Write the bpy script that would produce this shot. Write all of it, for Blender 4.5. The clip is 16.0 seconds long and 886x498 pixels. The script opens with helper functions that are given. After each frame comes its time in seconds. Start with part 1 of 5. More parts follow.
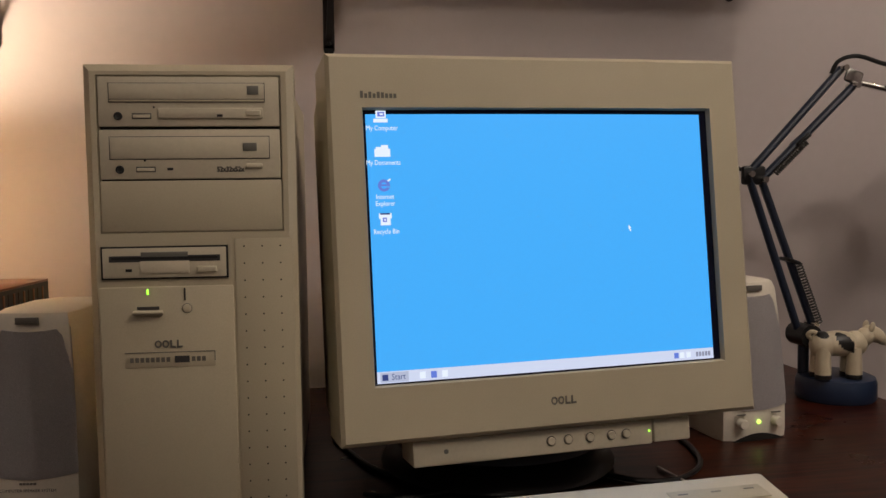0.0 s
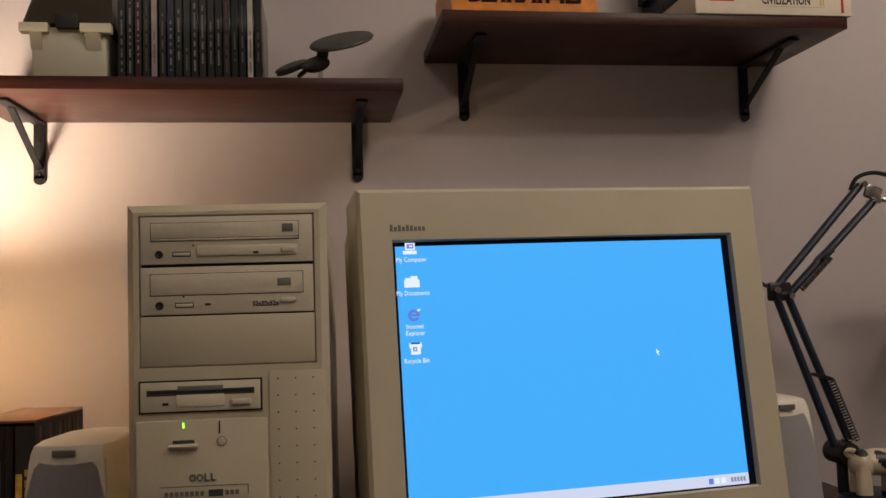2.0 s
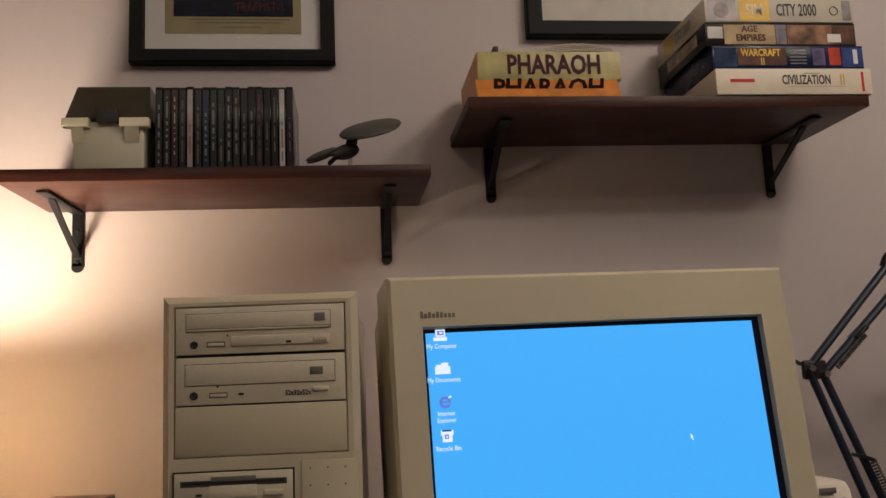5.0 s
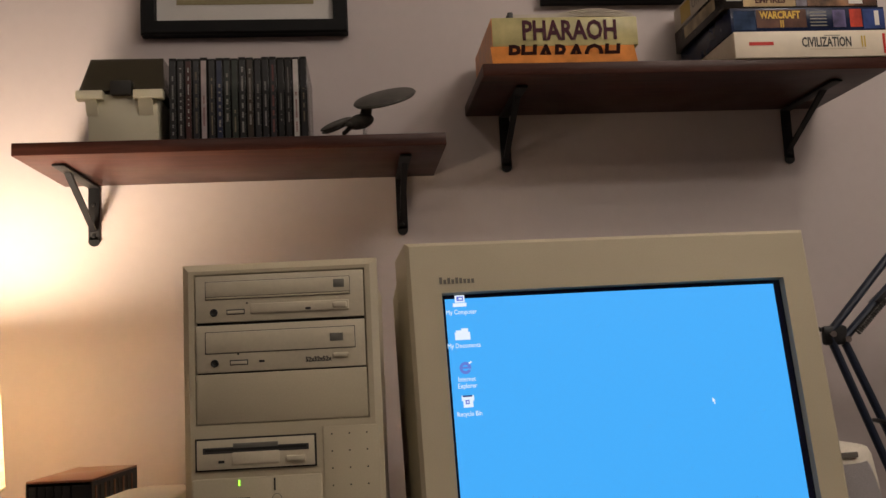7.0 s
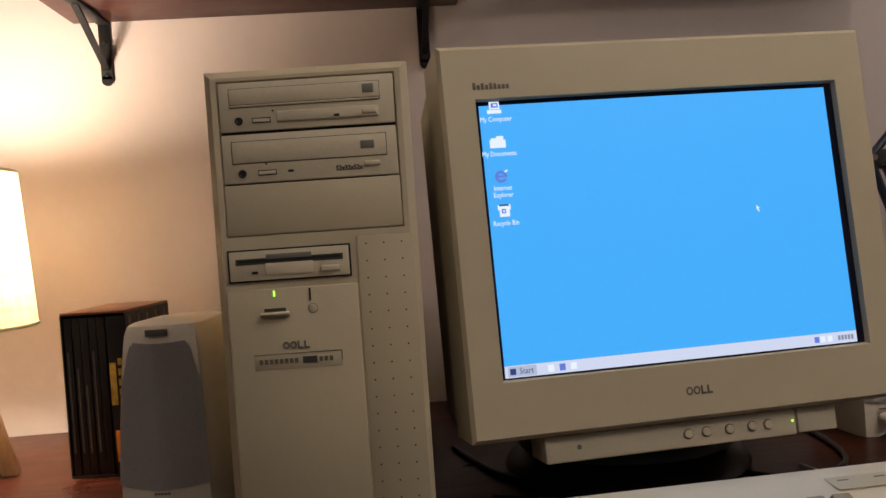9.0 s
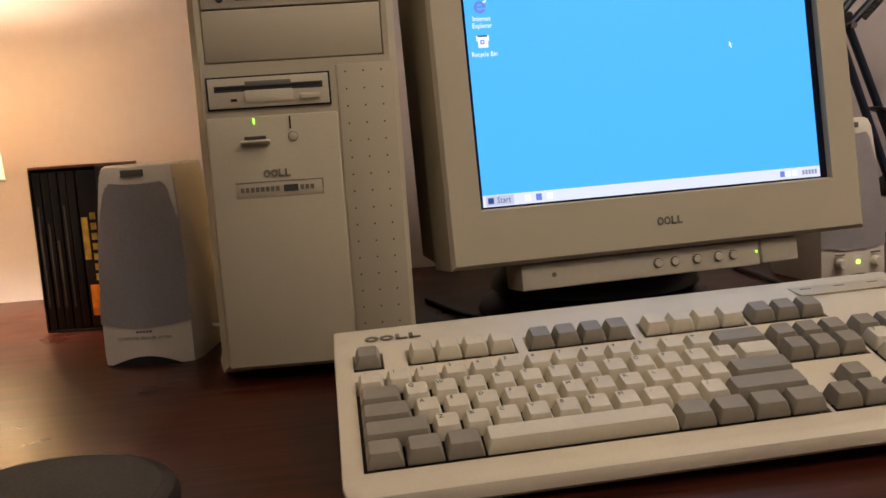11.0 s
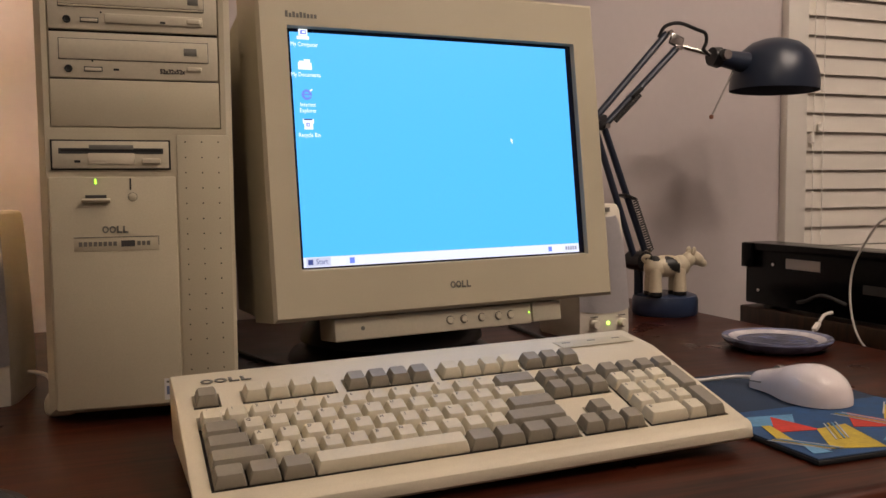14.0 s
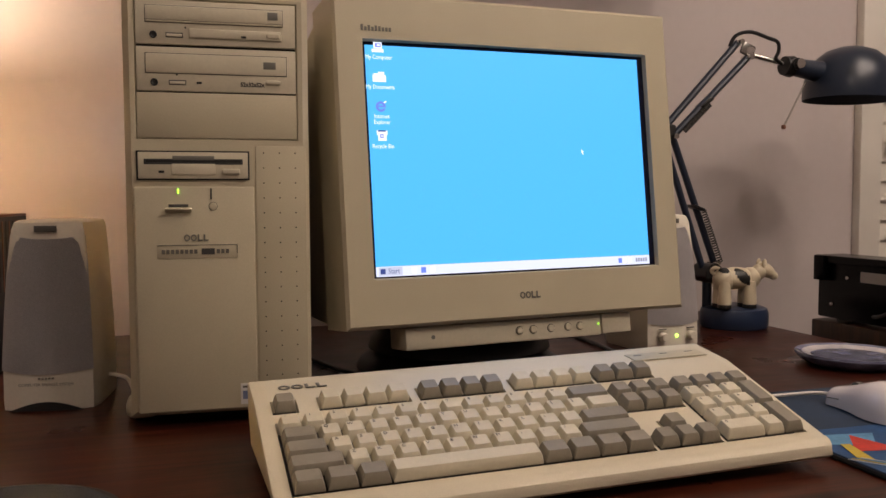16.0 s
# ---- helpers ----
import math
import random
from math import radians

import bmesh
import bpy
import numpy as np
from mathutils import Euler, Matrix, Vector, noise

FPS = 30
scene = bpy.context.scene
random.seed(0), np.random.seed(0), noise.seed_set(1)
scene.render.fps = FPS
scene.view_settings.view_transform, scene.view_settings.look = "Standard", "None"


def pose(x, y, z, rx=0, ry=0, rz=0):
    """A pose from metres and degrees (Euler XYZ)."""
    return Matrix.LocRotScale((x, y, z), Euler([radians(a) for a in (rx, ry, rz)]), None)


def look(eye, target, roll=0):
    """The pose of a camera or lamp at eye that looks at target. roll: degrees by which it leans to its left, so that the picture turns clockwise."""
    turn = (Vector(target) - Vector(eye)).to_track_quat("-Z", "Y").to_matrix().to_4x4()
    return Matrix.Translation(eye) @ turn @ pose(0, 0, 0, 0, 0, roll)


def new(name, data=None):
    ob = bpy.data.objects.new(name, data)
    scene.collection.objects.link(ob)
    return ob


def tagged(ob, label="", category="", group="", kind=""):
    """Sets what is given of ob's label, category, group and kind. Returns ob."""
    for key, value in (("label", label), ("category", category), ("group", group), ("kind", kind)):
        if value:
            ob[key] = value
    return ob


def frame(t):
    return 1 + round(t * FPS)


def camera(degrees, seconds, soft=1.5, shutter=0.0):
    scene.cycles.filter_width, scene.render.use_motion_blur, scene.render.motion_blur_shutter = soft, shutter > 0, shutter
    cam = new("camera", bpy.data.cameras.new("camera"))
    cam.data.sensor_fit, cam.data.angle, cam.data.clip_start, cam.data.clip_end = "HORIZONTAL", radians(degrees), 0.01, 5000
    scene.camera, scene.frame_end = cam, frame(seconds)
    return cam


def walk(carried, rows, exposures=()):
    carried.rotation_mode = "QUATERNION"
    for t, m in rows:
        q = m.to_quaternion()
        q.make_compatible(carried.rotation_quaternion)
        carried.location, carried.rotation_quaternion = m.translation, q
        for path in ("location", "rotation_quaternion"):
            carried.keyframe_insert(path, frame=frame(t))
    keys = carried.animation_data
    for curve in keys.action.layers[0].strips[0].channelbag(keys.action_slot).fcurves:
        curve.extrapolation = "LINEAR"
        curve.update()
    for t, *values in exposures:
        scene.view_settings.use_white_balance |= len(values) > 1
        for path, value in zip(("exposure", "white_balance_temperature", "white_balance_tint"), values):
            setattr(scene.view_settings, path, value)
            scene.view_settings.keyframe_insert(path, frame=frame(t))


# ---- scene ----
cam = camera(54.3, 16.0)
PATH = [
    (0, (0.156, 0.108, 1.054), (0.499, 2.073, 0.917), -0.7),
    (0.5, (0.154, 0.105, 1.058), (0.488, 2.075, 0.979), -0.8),
    (1, (0.152, 0.1, 1.063), (0.474, 2.074, 1.058), -1.1),
    (1.5, (0.152, 0.095, 1.068), (0.454, 2.071, 1.131), -1.5),
    (2, (0.151, 0.092, 1.072), (0.441, 2.068, 1.188), -1.7),
    (2.5, (0.15, 0.089, 1.075), (0.431, 2.063, 1.235), -2.0),
    (3, (0.149, 0.088, 1.076), (0.415, 2.062, 1.262), -2.1),
    (3.5, (0.149, 0.087, 1.078), (0.399, 2.06, 1.293), -2.3),
    (4, (0.148, 0.085, 1.081), (0.388, 2.055, 1.326), -2.4),
    (6.5, (0.149, 0.081, 1.083), (0.368, 2.044, 1.394), -2.5),
    (7, (0.143, 0.089, 1.074), (0.343, 2.065, 1.309), -2.9),
    (7.5, (0.141, 0.096, 1.064), (0.313, 2.081, 1.238), -3.1),
    (8, (0.137, 0.106, 1.051), (0.293, 2.098, 1.142), -3.3),
    (8.5, (0.133, 0.116, 1.037), (0.289, 2.11, 1.047), -3.8),
    (9, (0.126, 0.123, 1.02), (0.276, 2.117, 0.965), -3.9),
    (9.5, (0.118, 0.132, 1.001), (0.257, 2.123, 0.872), -4.0),
    (9.7, (0.115, 0.136, 0.991), (0.25, 2.125, 0.834), -4.1),
    (11.8, (0.085, 0.069, 0.944), (0.538, 1.998, 0.671), -3.2),
    (12, (0.079, 0.057, 0.945), (0.609, 1.967, 0.683), -3.0),
    (12.5, (0.067, 0.034, 0.95), (0.733, 1.906, 0.719), -2.1),
    (13, (0.058, 0.016, 0.957), (0.796, 1.865, 0.767), -0.9),
    (13.5, (0.049, 0.007, 0.964), (0.786, 1.859, 0.806), -0.6),
    (14, (0.045, 0.005, 0.965), (0.771, 1.863, 0.823), -0.5),
    (14.5, (0.041, 0.005, 0.966), (0.733, 1.877, 0.832), -0.7),
    (15, (0.037, 0.004, 0.968), (0.7, 1.887, 0.839), -0.4),
    (15.5, (0.033, 0.005, 0.967), (0.666, 1.898, 0.839), -0.4),
    (16, (0.03, 0.004, 0.968), (0.632, 1.908, 0.845), -0.2),
]
walk(cam, [(t, look(eye, target, roll)) for t, eye, target, roll in PATH],
     exposures=((0, 0.0, 6500, 10), (9.6, 0.0, 6500, 10), (12.0, 0.58, 6750, 14), (16, 0.50, 6750, 14)))

# ---- world and lights ----
world = bpy.data.worlds.new("world")
scene.world = world
world.use_nodes = True
world.node_tree.nodes["Background"].inputs[0].default_value = (0.9, 0.75, 0.65, 1)
world.node_tree.nodes["Background"].inputs[1].default_value = 0.004
scene.view_settings.exposure = 0.0
BULB_W, LAMP_W, SCREEN_GLOW = 9.5, 17.0, 1.0
WARM = (1.0, 0.86, 0.74)


def point_lamp(name, at, watts, colour, size):
    data = bpy.data.lights.new(name, "POINT")
    data.energy, data.color, data.shadow_soft_size = watts, colour, size
    ob = new(name, data)
    ob.location = at
    return ob


point_lamp("table_lamp_light", (-0.398, 1.205, 1.072), LAMP_W, (1.0, 0.81, 0.63), 0.045)


# ---- materials ----
def material(name, colour, rough=0.5, metal=0.0, grain=0.0, grain_scale=300.0, bump=0.0, bump_scale=600.0, spec=0.5, stain=0.0, stain_scale=9.0):
    m = bpy.data.materials.new(name)
    m.use_nodes = True
    nt = m.node_tree
    b = nt.nodes["Principled BSDF"]
    b.inputs["Roughness"].default_value, b.inputs["Metallic"].default_value = rough, metal
    b.inputs["Specular IOR Level"].default_value = spec
    c = nt.nodes.new("ShaderNodeRGB")
    c.outputs[0].default_value = (*colour, 1)
    out = c.outputs[0]
    tc = nt.nodes.new("ShaderNodeTexCoord")
    for amount, scale, detail in ((grain, grain_scale, 3), (stain, stain_scale, 5)):
        if amount:
            n = nt.nodes.new("ShaderNodeTexNoise")
            n.inputs["Scale"].default_value, n.inputs["Detail"].default_value = scale, detail
            nt.links.new(tc.outputs["Object"], n.inputs["Vector"])
            r = nt.nodes.new("ShaderNodeMapRange")
            r.inputs[1].default_value, r.inputs[2].default_value = 0.3, 0.7
            r.inputs[3].default_value, r.inputs[4].default_value = 1 - amount, 1 + amount
            nt.links.new(n.outputs[0], r.inputs[0])
            v = nt.nodes.new("ShaderNodeHueSaturation")
            nt.links.new(r.outputs[0], v.inputs["Value"])
            nt.links.new(out, v.inputs["Color"])
            out = v.outputs[0]
            if amount == stain:
                rr = nt.nodes.new("ShaderNodeMapRange")
                rr.inputs[3].default_value, rr.inputs[4].default_value = max(0.02, rough - 0.06), min(1, rough + 0.06)
                nt.links.new(n.outputs[0], rr.inputs[0])
                nt.links.new(rr.outputs[0], b.inputs["Roughness"])
    nt.links.new(out, b.inputs["Base Color"])
    if bump:
        n = nt.nodes.new("ShaderNodeTexNoise")
        n.inputs["Scale"].default_value, n.inputs["Detail"].default_value = bump_scale, 2
        nt.links.new(tc.outputs["Object"], n.inputs["Vector"])
        k = nt.nodes.new("ShaderNodeBump")
        k.inputs["Strength"].default_value, k.inputs["Distance"].default_value = bump, 0.001
        nt.links.new(n.outputs[0], k.inputs["Height"])
        nt.links.new(k.outputs[0], b.inputs["Normal"])
    return m


def wood(name, dark, light, rough, stretch, scale=6.0, bump=0.15, coat=0.0):
    m = material(name, dark, rough)
    nt = m.node_tree
    b = nt.nodes["Principled BSDF"]
    tc = nt.nodes.new("ShaderNodeTexCoord")
    mp = nt.nodes.new("ShaderNodeMapping")
    mp.inputs["Scale"].default_value = stretch
    nt.links.new(tc.outputs["Object"], mp.inputs[0])
    n = nt.nodes.new("ShaderNodeTexNoise")
    n.inputs["Scale"].default_value, n.inputs["Detail"].default_value, n.inputs["Distortion"].default_value = scale, 8, 0.6
    nt.links.new(mp.outputs[0], n.inputs["Vector"])
    r = nt.nodes.new("ShaderNodeValToRGB")
    r.color_ramp.elements[0].position, r.color_ramp.elements[0].color = 0.35, (*dark, 1)
    r.color_ramp.elements[1].position, r.color_ramp.elements[1].color = 0.7, (*light, 1)
    nt.links.new(n.outputs[0], r.inputs[0])
    nt.links.new(r.outputs[0], b.inputs["Base Color"])
    n2 = nt.nodes.new("ShaderNodeTexNoise")
    n2.inputs["Scale"].default_value, n2.inputs["Detail"].default_value = 14.0, 6
    nt.links.new(tc.outputs["Object"], n2.inputs["Vector"])
    rr = nt.nodes.new("ShaderNodeMapRange")
    rr.inputs[3].default_value, rr.inputs[4].default_value = rough - 0.1, rough + 0.12
    nt.links.new(n2.outputs[0], rr.inputs[0])
    nt.links.new(rr.outputs[0], b.inputs["Roughness"])
    k = nt.nodes.new("ShaderNodeBump")
    k.inputs["Strength"].default_value, k.inputs["Distance"].default_value = bump, 0.001
    nt.links.new(n.outputs[0], k.inputs["Height"])
    nt.links.new(k.outputs[0], b.inputs["Normal"])
    b.inputs["Coat Weight"].default_value, b.inputs["Coat Roughness"].default_value = coat, 0.25
    return m


def glow(name, colour, strength):
    m = material(name, (0.01, 0.01, 0.01), 0.4)
    b = m.node_tree.nodes["Principled BSDF"]
    b.inputs["Emission Color"].default_value = (*colour, 1)
    b.inputs["Emission Strength"].default_value = strength
    return m


BEIGE = material("beige_plastic", (0.52, 0.46, 0.33), 0.45, grain=0.04, grain_scale=900, bump=0.12, bump_scale=1500, stain=0.04)
BEIGE_PALE = material("pale_beige_plastic", (0.60, 0.54, 0.41), 0.42, grain=0.03, bump=0.1, bump_scale=1500, stain=0.03)
KB_CASE = material("keyboard_case_plastic", (0.66, 0.59, 0.45), 0.42, grain=0.03, grain_scale=700, bump=0.12, bump_scale=1400, stain=0.04)
KEY_LIGHT = material("light_key_plastic", (0.66, 0.60, 0.46), 0.45, grain=0.03, bump=0.08, bump_scale=1600)
KEY_GREY = material("grey_key_plastic", (0.27, 0.238, 0.185), 0.45, grain=0.04, bump=0.08, bump_scale=1600)
SLOT = material("black_slot", (0.012, 0.012, 0.011), 0.6)
# dark grey plastic parts, and the shade drawn into key wells and recesses
SHADOW_GREY = material("dark_grey_plastic_and_shade", (0.05, 0.048, 0.045), 0.5)
LOGO_GREY = material("logo_grey", (0.15, 0.14, 0.12), 0.4)
BADGE = material("badge_grey", (0.20, 0.195, 0.17), 0.35, metal=0.3)
CLOTH_GREY = material("speaker_cloth", (0.60, 0.57, 0.58), 0.9, grain=0.2, grain_scale=1400, bump=0.4, bump_scale=1800)
SPK = material("speaker_plastic", (0.80, 0.74, 0.63), 0.45, grain=0.03, bump=0.08, stain=0.03)
WALL = material("wall_paint", (0.53, 0.47, 0.46), 0.75, grain=0.015, grain_scale=60, bump=0.12, bump_scale=260, stain=0.02, stain_scale=2.5)
CEIL = material("ceiling_paint", (0.55, 0.53, 0.50), 0.9, bump=0.2, bump_scale=200)
TRIM = material("white_trim_paint", (0.74, 0.70, 0.64), 0.4, stain=0.03)
BLIND = material("blind_slat", (0.72, 0.67, 0.60), 0.45, stain=0.03)
FLOOR = wood("floor_boards", (0.022, 0.011, 0.006), (0.055, 0.028, 0.015), 0.45, (1, 12, 1))
DESK = wood("dark_red_desk_wood", (0.014, 0.0030, 0.0016), (0.068, 0.0150, 0.0064), 0.30, (1.5, 22, 22), 5.0, 0.10, 0.0)
DESK.node_tree.nodes["Principled BSDF"].inputs["Specular IOR Level"].default_value = 0.22
SHELF = wood("espresso_shelf_laminate", (0.030, 0.0085, 0.0055), (0.062, 0.020, 0.0125), 0.40, (1.5, 30, 30), 5.0, 0.05)
SHELF.node_tree.nodes["Principled BSDF"].inputs["Specular IOR Level"].default_value = 0.22
PALE_WOOD = wood("pale_lamp_wood", (0.42, 0.24, 0.11), (0.58, 0.36, 0.19), 0.5, (20, 20, 2))
BLACK_METAL = material("black_bracket_metal", (0.007, 0.007, 0.0075), 0.5, bump=0.05, spec=0.3)
CHROME = material("chrome", (0.7, 0.68, 0.65), 0.2, metal=1.0)
NAVY = material("navy_enamel", (0.014, 0.022, 0.042), 0.34, stain=0.05)
NAVY_BASE = material("navy_base_enamel", (0.022, 0.035, 0.075), 0.3, stain=0.05)
BOX_BLACK = material("black_enamel_sheet", (0.0035, 0.0035, 0.0040), 0.22, spec=0.14)
BLACK = material("black_plastic", (0.010, 0.010, 0.011), 0.35, bump=0.05)
WHITE = material("white_plastic", (0.72, 0.67, 0.62), 0.24, stain=0.02)
FRAME_BLACK = material("black_frame_paint", (0.006, 0.006, 0.0065), 0.6, spec=0.2, stain=0.1)
PAPER = material("white_paper", (0.70, 0.67, 0.64), 0.7, stain=0.02)
CREAM_PAPER = material("cream_paper", (0.60, 0.54, 0.38), 0.7, stain=0.03)
INK = material("dark_ink", (0.02, 0.018, 0.02), 0.5)
GREEN_LED = glow("green_led", (0.35, 1.0, 0.05), 2.5)


def glass_sheet(name, tint=(1, 1, 1), alpha=0.1, rough=0.02):
    """Thin clear sheet: mostly clear with a glossy face."""
    m = bpy.data.materials.new(name)
    m.use_nodes = True
    nt = m.node_tree
    b = nt.nodes["Principled BSDF"]
    b.inputs["Base Color"].default_value = (*tint, 1)
    b.inputs["Roughness"].default_value, b.inputs["Alpha"].default_value = rough, alpha
    return m


# ---- mesh helpers ----
def box(size, at=(0, 0, 0), bevel=0.0, segments=2, bm=None, turn=None):
    """A box with its middle at at, edges rounded by bevel, added to bm."""
    own = bmesh.new()
    bmesh.ops.create_cube(own, size=1)
    bmesh.ops.scale(own, vec=size, verts=own.verts)
    if bevel:
        bmesh.ops.bevel(own, geom=list(own.edges), offset=bevel, segments=segments, profile=0.5, affect="EDGES")
    bmesh.ops.transform(own, matrix=Matrix.Translation(at) @ (turn or Matrix()), verts=own.verts)
    return merge(own, bm)


def merge(own, bm):
    if bm is None:
        return own
    mesh = bpy.data.meshes.new("tmp")
    own.to_mesh(mesh)
    own.free()
    bm.from_mesh(mesh)
    bpy.data.meshes.remove(mesh)
    return bm


def span(x0, x1, y0, y1, z0, z1, bevel=0.0, segments=2, bm=None):
    return box((x1 - x0, y1 - y0, z1 - z0), ((x0 + x1) / 2, (y0 + y1) / 2, (z0 + z1) / 2), bevel, segments, bm)


def lathe(profile, steps=40, at=(0, 0, 0), bm=None, turn=None):
    """Turned body from (radius, height) pairs."""
    own = bmesh.new()
    rings = []
    for r, z in profile:
        if r < 1e-6:
            rings.append([own.verts.new((0, 0, z))])
        else:
            rings.append([own.verts.new((r * math.cos(2 * math.pi * i / steps), r * math.sin(2 * math.pi * i / steps), z)) for i in range(steps)])
    for a, b in zip(rings, rings[1:]):
        for i in range(steps):
            q = [a[i % len(a)], a[(i + 1) % len(a)], b[(i + 1) % len(b)], b[i % len(b)]]
            q = list(dict.fromkeys(q))
            if len(q) > 2:
                own.faces.new(q)
    bmesh.ops.recalc_face_normals(own, faces=own.faces)
    bmesh.ops.transform(own, matrix=Matrix.Translation(at) @ (turn or Matrix()), verts=own.verts)
    return merge(own, bm)


def rod(a, b, r, steps=12, bm=None, r2=None):
    a, b = Vector(a), Vector(b)
    turn = (b - a).to_track_quat("Z", "Y").to_matrix().to_4x4()
    d = (b - a).length
    return lathe([(0, 0), (r, 0), (r2 or r, d), (0, d)], steps, a, bm, turn)


def tube(points, r, steps=8, bm=None):
    """A round cable through points, smoothed."""
    pts = [Vector(p) for p in points]
    fine = []
    for i in range(len(pts) - 1):
        p0, p1, p2, p3 = pts[max(i - 1, 0)], pts[i], pts[i + 1], pts[min(i + 2, len(pts) - 1)]
        for k in range(6):
            t = k / 6
            fine.append(0.5 * ((2 * p1) + (p2 - p0) * t + (2 * p0 - 5 * p1 + 4 * p2 - p3) * t * t + (3 * p1 - p0 - 3 * p2 + p3) * t ** 3))
    fine.append(pts[-1])
    own = bmesh.new()
    rings = []
    for i, p in enumerate(fine):
        d = (fine[min(i + 1, len(fine) - 1)] - fine[max(i - 1, 0)]).normalized()
        u = d.orthogonal().normalized() if i == 0 else (u - d * u.dot(d)).normalized()
        v = d.cross(u)
        rings.append([own.verts.new(p + r * (math.cos(2 * math.pi * k / steps) * u + math.sin(2 * math.pi * k / steps) * v)) for k in range(steps)])
    for a, b in zip(rings, rings[1:]):
        for k in range(steps):
            own.faces.new((a[k], a[(k + 1) % steps], b[(k + 1) % steps], b[k]))
    for ring in (rings[0], rings[-1]):
        own.faces.new(ring)
    bmesh.ops.recalc_face_normals(own, faces=own.faces)
    return merge(own, bm)


def prism(outline, x0, x1, bm=None, bevel=0.0):
    """A y-z outline drawn out along x."""
    own = bmesh.new()
    a = [own.verts.new((x0, y, z)) for y, z in outline]
    b = [own.verts.new((x1, y, z)) for y, z in outline]
    n = len(outline)
    for i in range(n):
        own.faces.new((a[i], a[(i + 1) % n], b[(i + 1) % n], b[i]))
    own.faces.new(a)
    own.faces.new(b)
    bmesh.ops.recalc_face_normals(own, faces=own.faces)
    if bevel:
        bmesh.ops.bevel(own, geom=list(own.edges), offset=bevel, segments=2, profile=0.5, affect="EDGES")
    return merge(own, bm)


def frame_bm(w, h, hole, depth, bevel=0.002, dish=0.0, dish_depth=0.0):
    """A front panel in x-z (w by h, foot at z = 0, front at y = 0) with one square hole (x0, x1, z0, z1); its rim slopes in by dish."""
    x0, x1, z0, z1 = hole
    own = bmesh.new()
    rings = []
    for xa, xb, za, zb, y in ((-w / 2, w / 2, 0, h, depth), (-w / 2, w / 2, 0, h, bevel), (-w / 2 + bevel, w / 2 - bevel, bevel, h - bevel, 0),
                              (x0, x1, z0, z1, 0), (x0 + dish, x1 - dish, z0 + dish, z1 - dish, dish_depth or depth)):
        rings.append([own.verts.new(p) for p in ((xa, y, za), (xb, y, za), (xb, y, zb), (xa, y, zb))])
    for a, b in zip(rings, rings[1:]):
        for i in range(4):
            own.faces.new((a[i], a[(i + 1) % 4], b[(i + 1) % 4], b[i]))
    bmesh.ops.recalc_face_normals(own, faces=own.faces)
    return own


def smooth(bm, angle=35):
    for f in bm.faces:
        f.smooth = True
    for e in bm.edges:
        e.smooth = len(e.link_faces) < 2 or e.calc_face_angle(0) < radians(angle)
    return bm


def part(name, bm, mat, parent=None, label="", m=None):
    mesh = bpy.data.meshes.new(name)
    smooth(bm).to_mesh(mesh)
    bm.free()
    mesh.materials.append(mat)
    ob = new(name, mesh)
    ob.parent = parent
    if m is not None:
        ob.matrix_basis = m
    return tagged(ob, label)


def share(name, mesh, parent, m):
    ob = new(name, mesh)
    ob.parent = parent
    ob.matrix_basis = m
    return ob


def thing(name, m, label, category, group=""):
    ob = new(name)
    ob.empty_display_size = 0.05
    ob.matrix_basis = m
    return tagged(ob, label, category, group)


def setting(name, bm, mat, label, category="structure"):
    return tagged(part(name, bm, mat), label, category, kind="structure")


def letters(name, body, size, mat, parent, m, squeeze=1.0, label="", depth=0.0001, bold=0.0):
    """Lettering in the local x-z plane that faces -y, centred on m."""
    curve = bpy.data.curves.new("tmp", "FONT")
    curve.body, curve.size, curve.align_x, curve.align_y, curve.extrude, curve.resolution_u = body, size, "CENTER", "CENTER", depth, 2
    curve.offset = bold
    ob = bpy.data.objects.new("tmp", curve)
    mesh = bpy.data.meshes.new_from_object(ob)
    bpy.data.objects.remove(ob)
    bpy.data.curves.remove(curve)
    mesh.transform(Matrix.Rotation(radians(90), 4, "X") @ Matrix.Diagonal((squeeze, 1, 1, 1)))
    mesh.materials.clear()
    mesh.materials.append(mat)
    done = new(name, mesh)
    done.parent = parent
    done.matrix_basis = m
    return tagged(done, label)


# ---- the room ----
WALL_Y, DESK_Z = 1.45, 0.75
setting("floor", span(-2.6, 3.3, -3.6, 1.6, -0.1, 0), FLOOR, "brown wooden floor boards under the desk")
setting("ceiling", span(-2.6, 3.3, -3.6, 1.6, 2.5, 2.6), CEIL, "plain off-white painted ceiling")
setting("wall_west", span(-2.7, -2.6, -3.6, 1.6, 0, 2.5), WALL, "plain grey-mauve painted side wall")
setting("wall_east", span(3.3, 3.4, -3.6, 1.6, 0, 2.5), WALL, "plain grey-mauve painted side wall")
setting("wall_south", span(-2.7, 3.4, -3.7, -3.6, 0, 2.5), WALL, "plain grey-mauve painted wall behind the camera")
WX0, WX1, WZ0, WZ1 = 1.425, 2.25, 0.80, 2.05
bm = span(-2.6, WX0, WALL_Y, WALL_Y + 0.14, 0, 2.5)
span(WX1, 3.3, WALL_Y, WALL_Y + 0.14, 0, 2.5, bm=bm)
span(WX0, WX1, WALL_Y, WALL_Y + 0.14, 0, WZ0, bm=bm)
span(WX0, WX1, WALL_Y, WALL_Y + 0.14, WZ1, 2.5, bm=bm)
setting("wall_north", bm, WALL, "grey-mauve painted wall behind the desk, lit warm by a lamp")
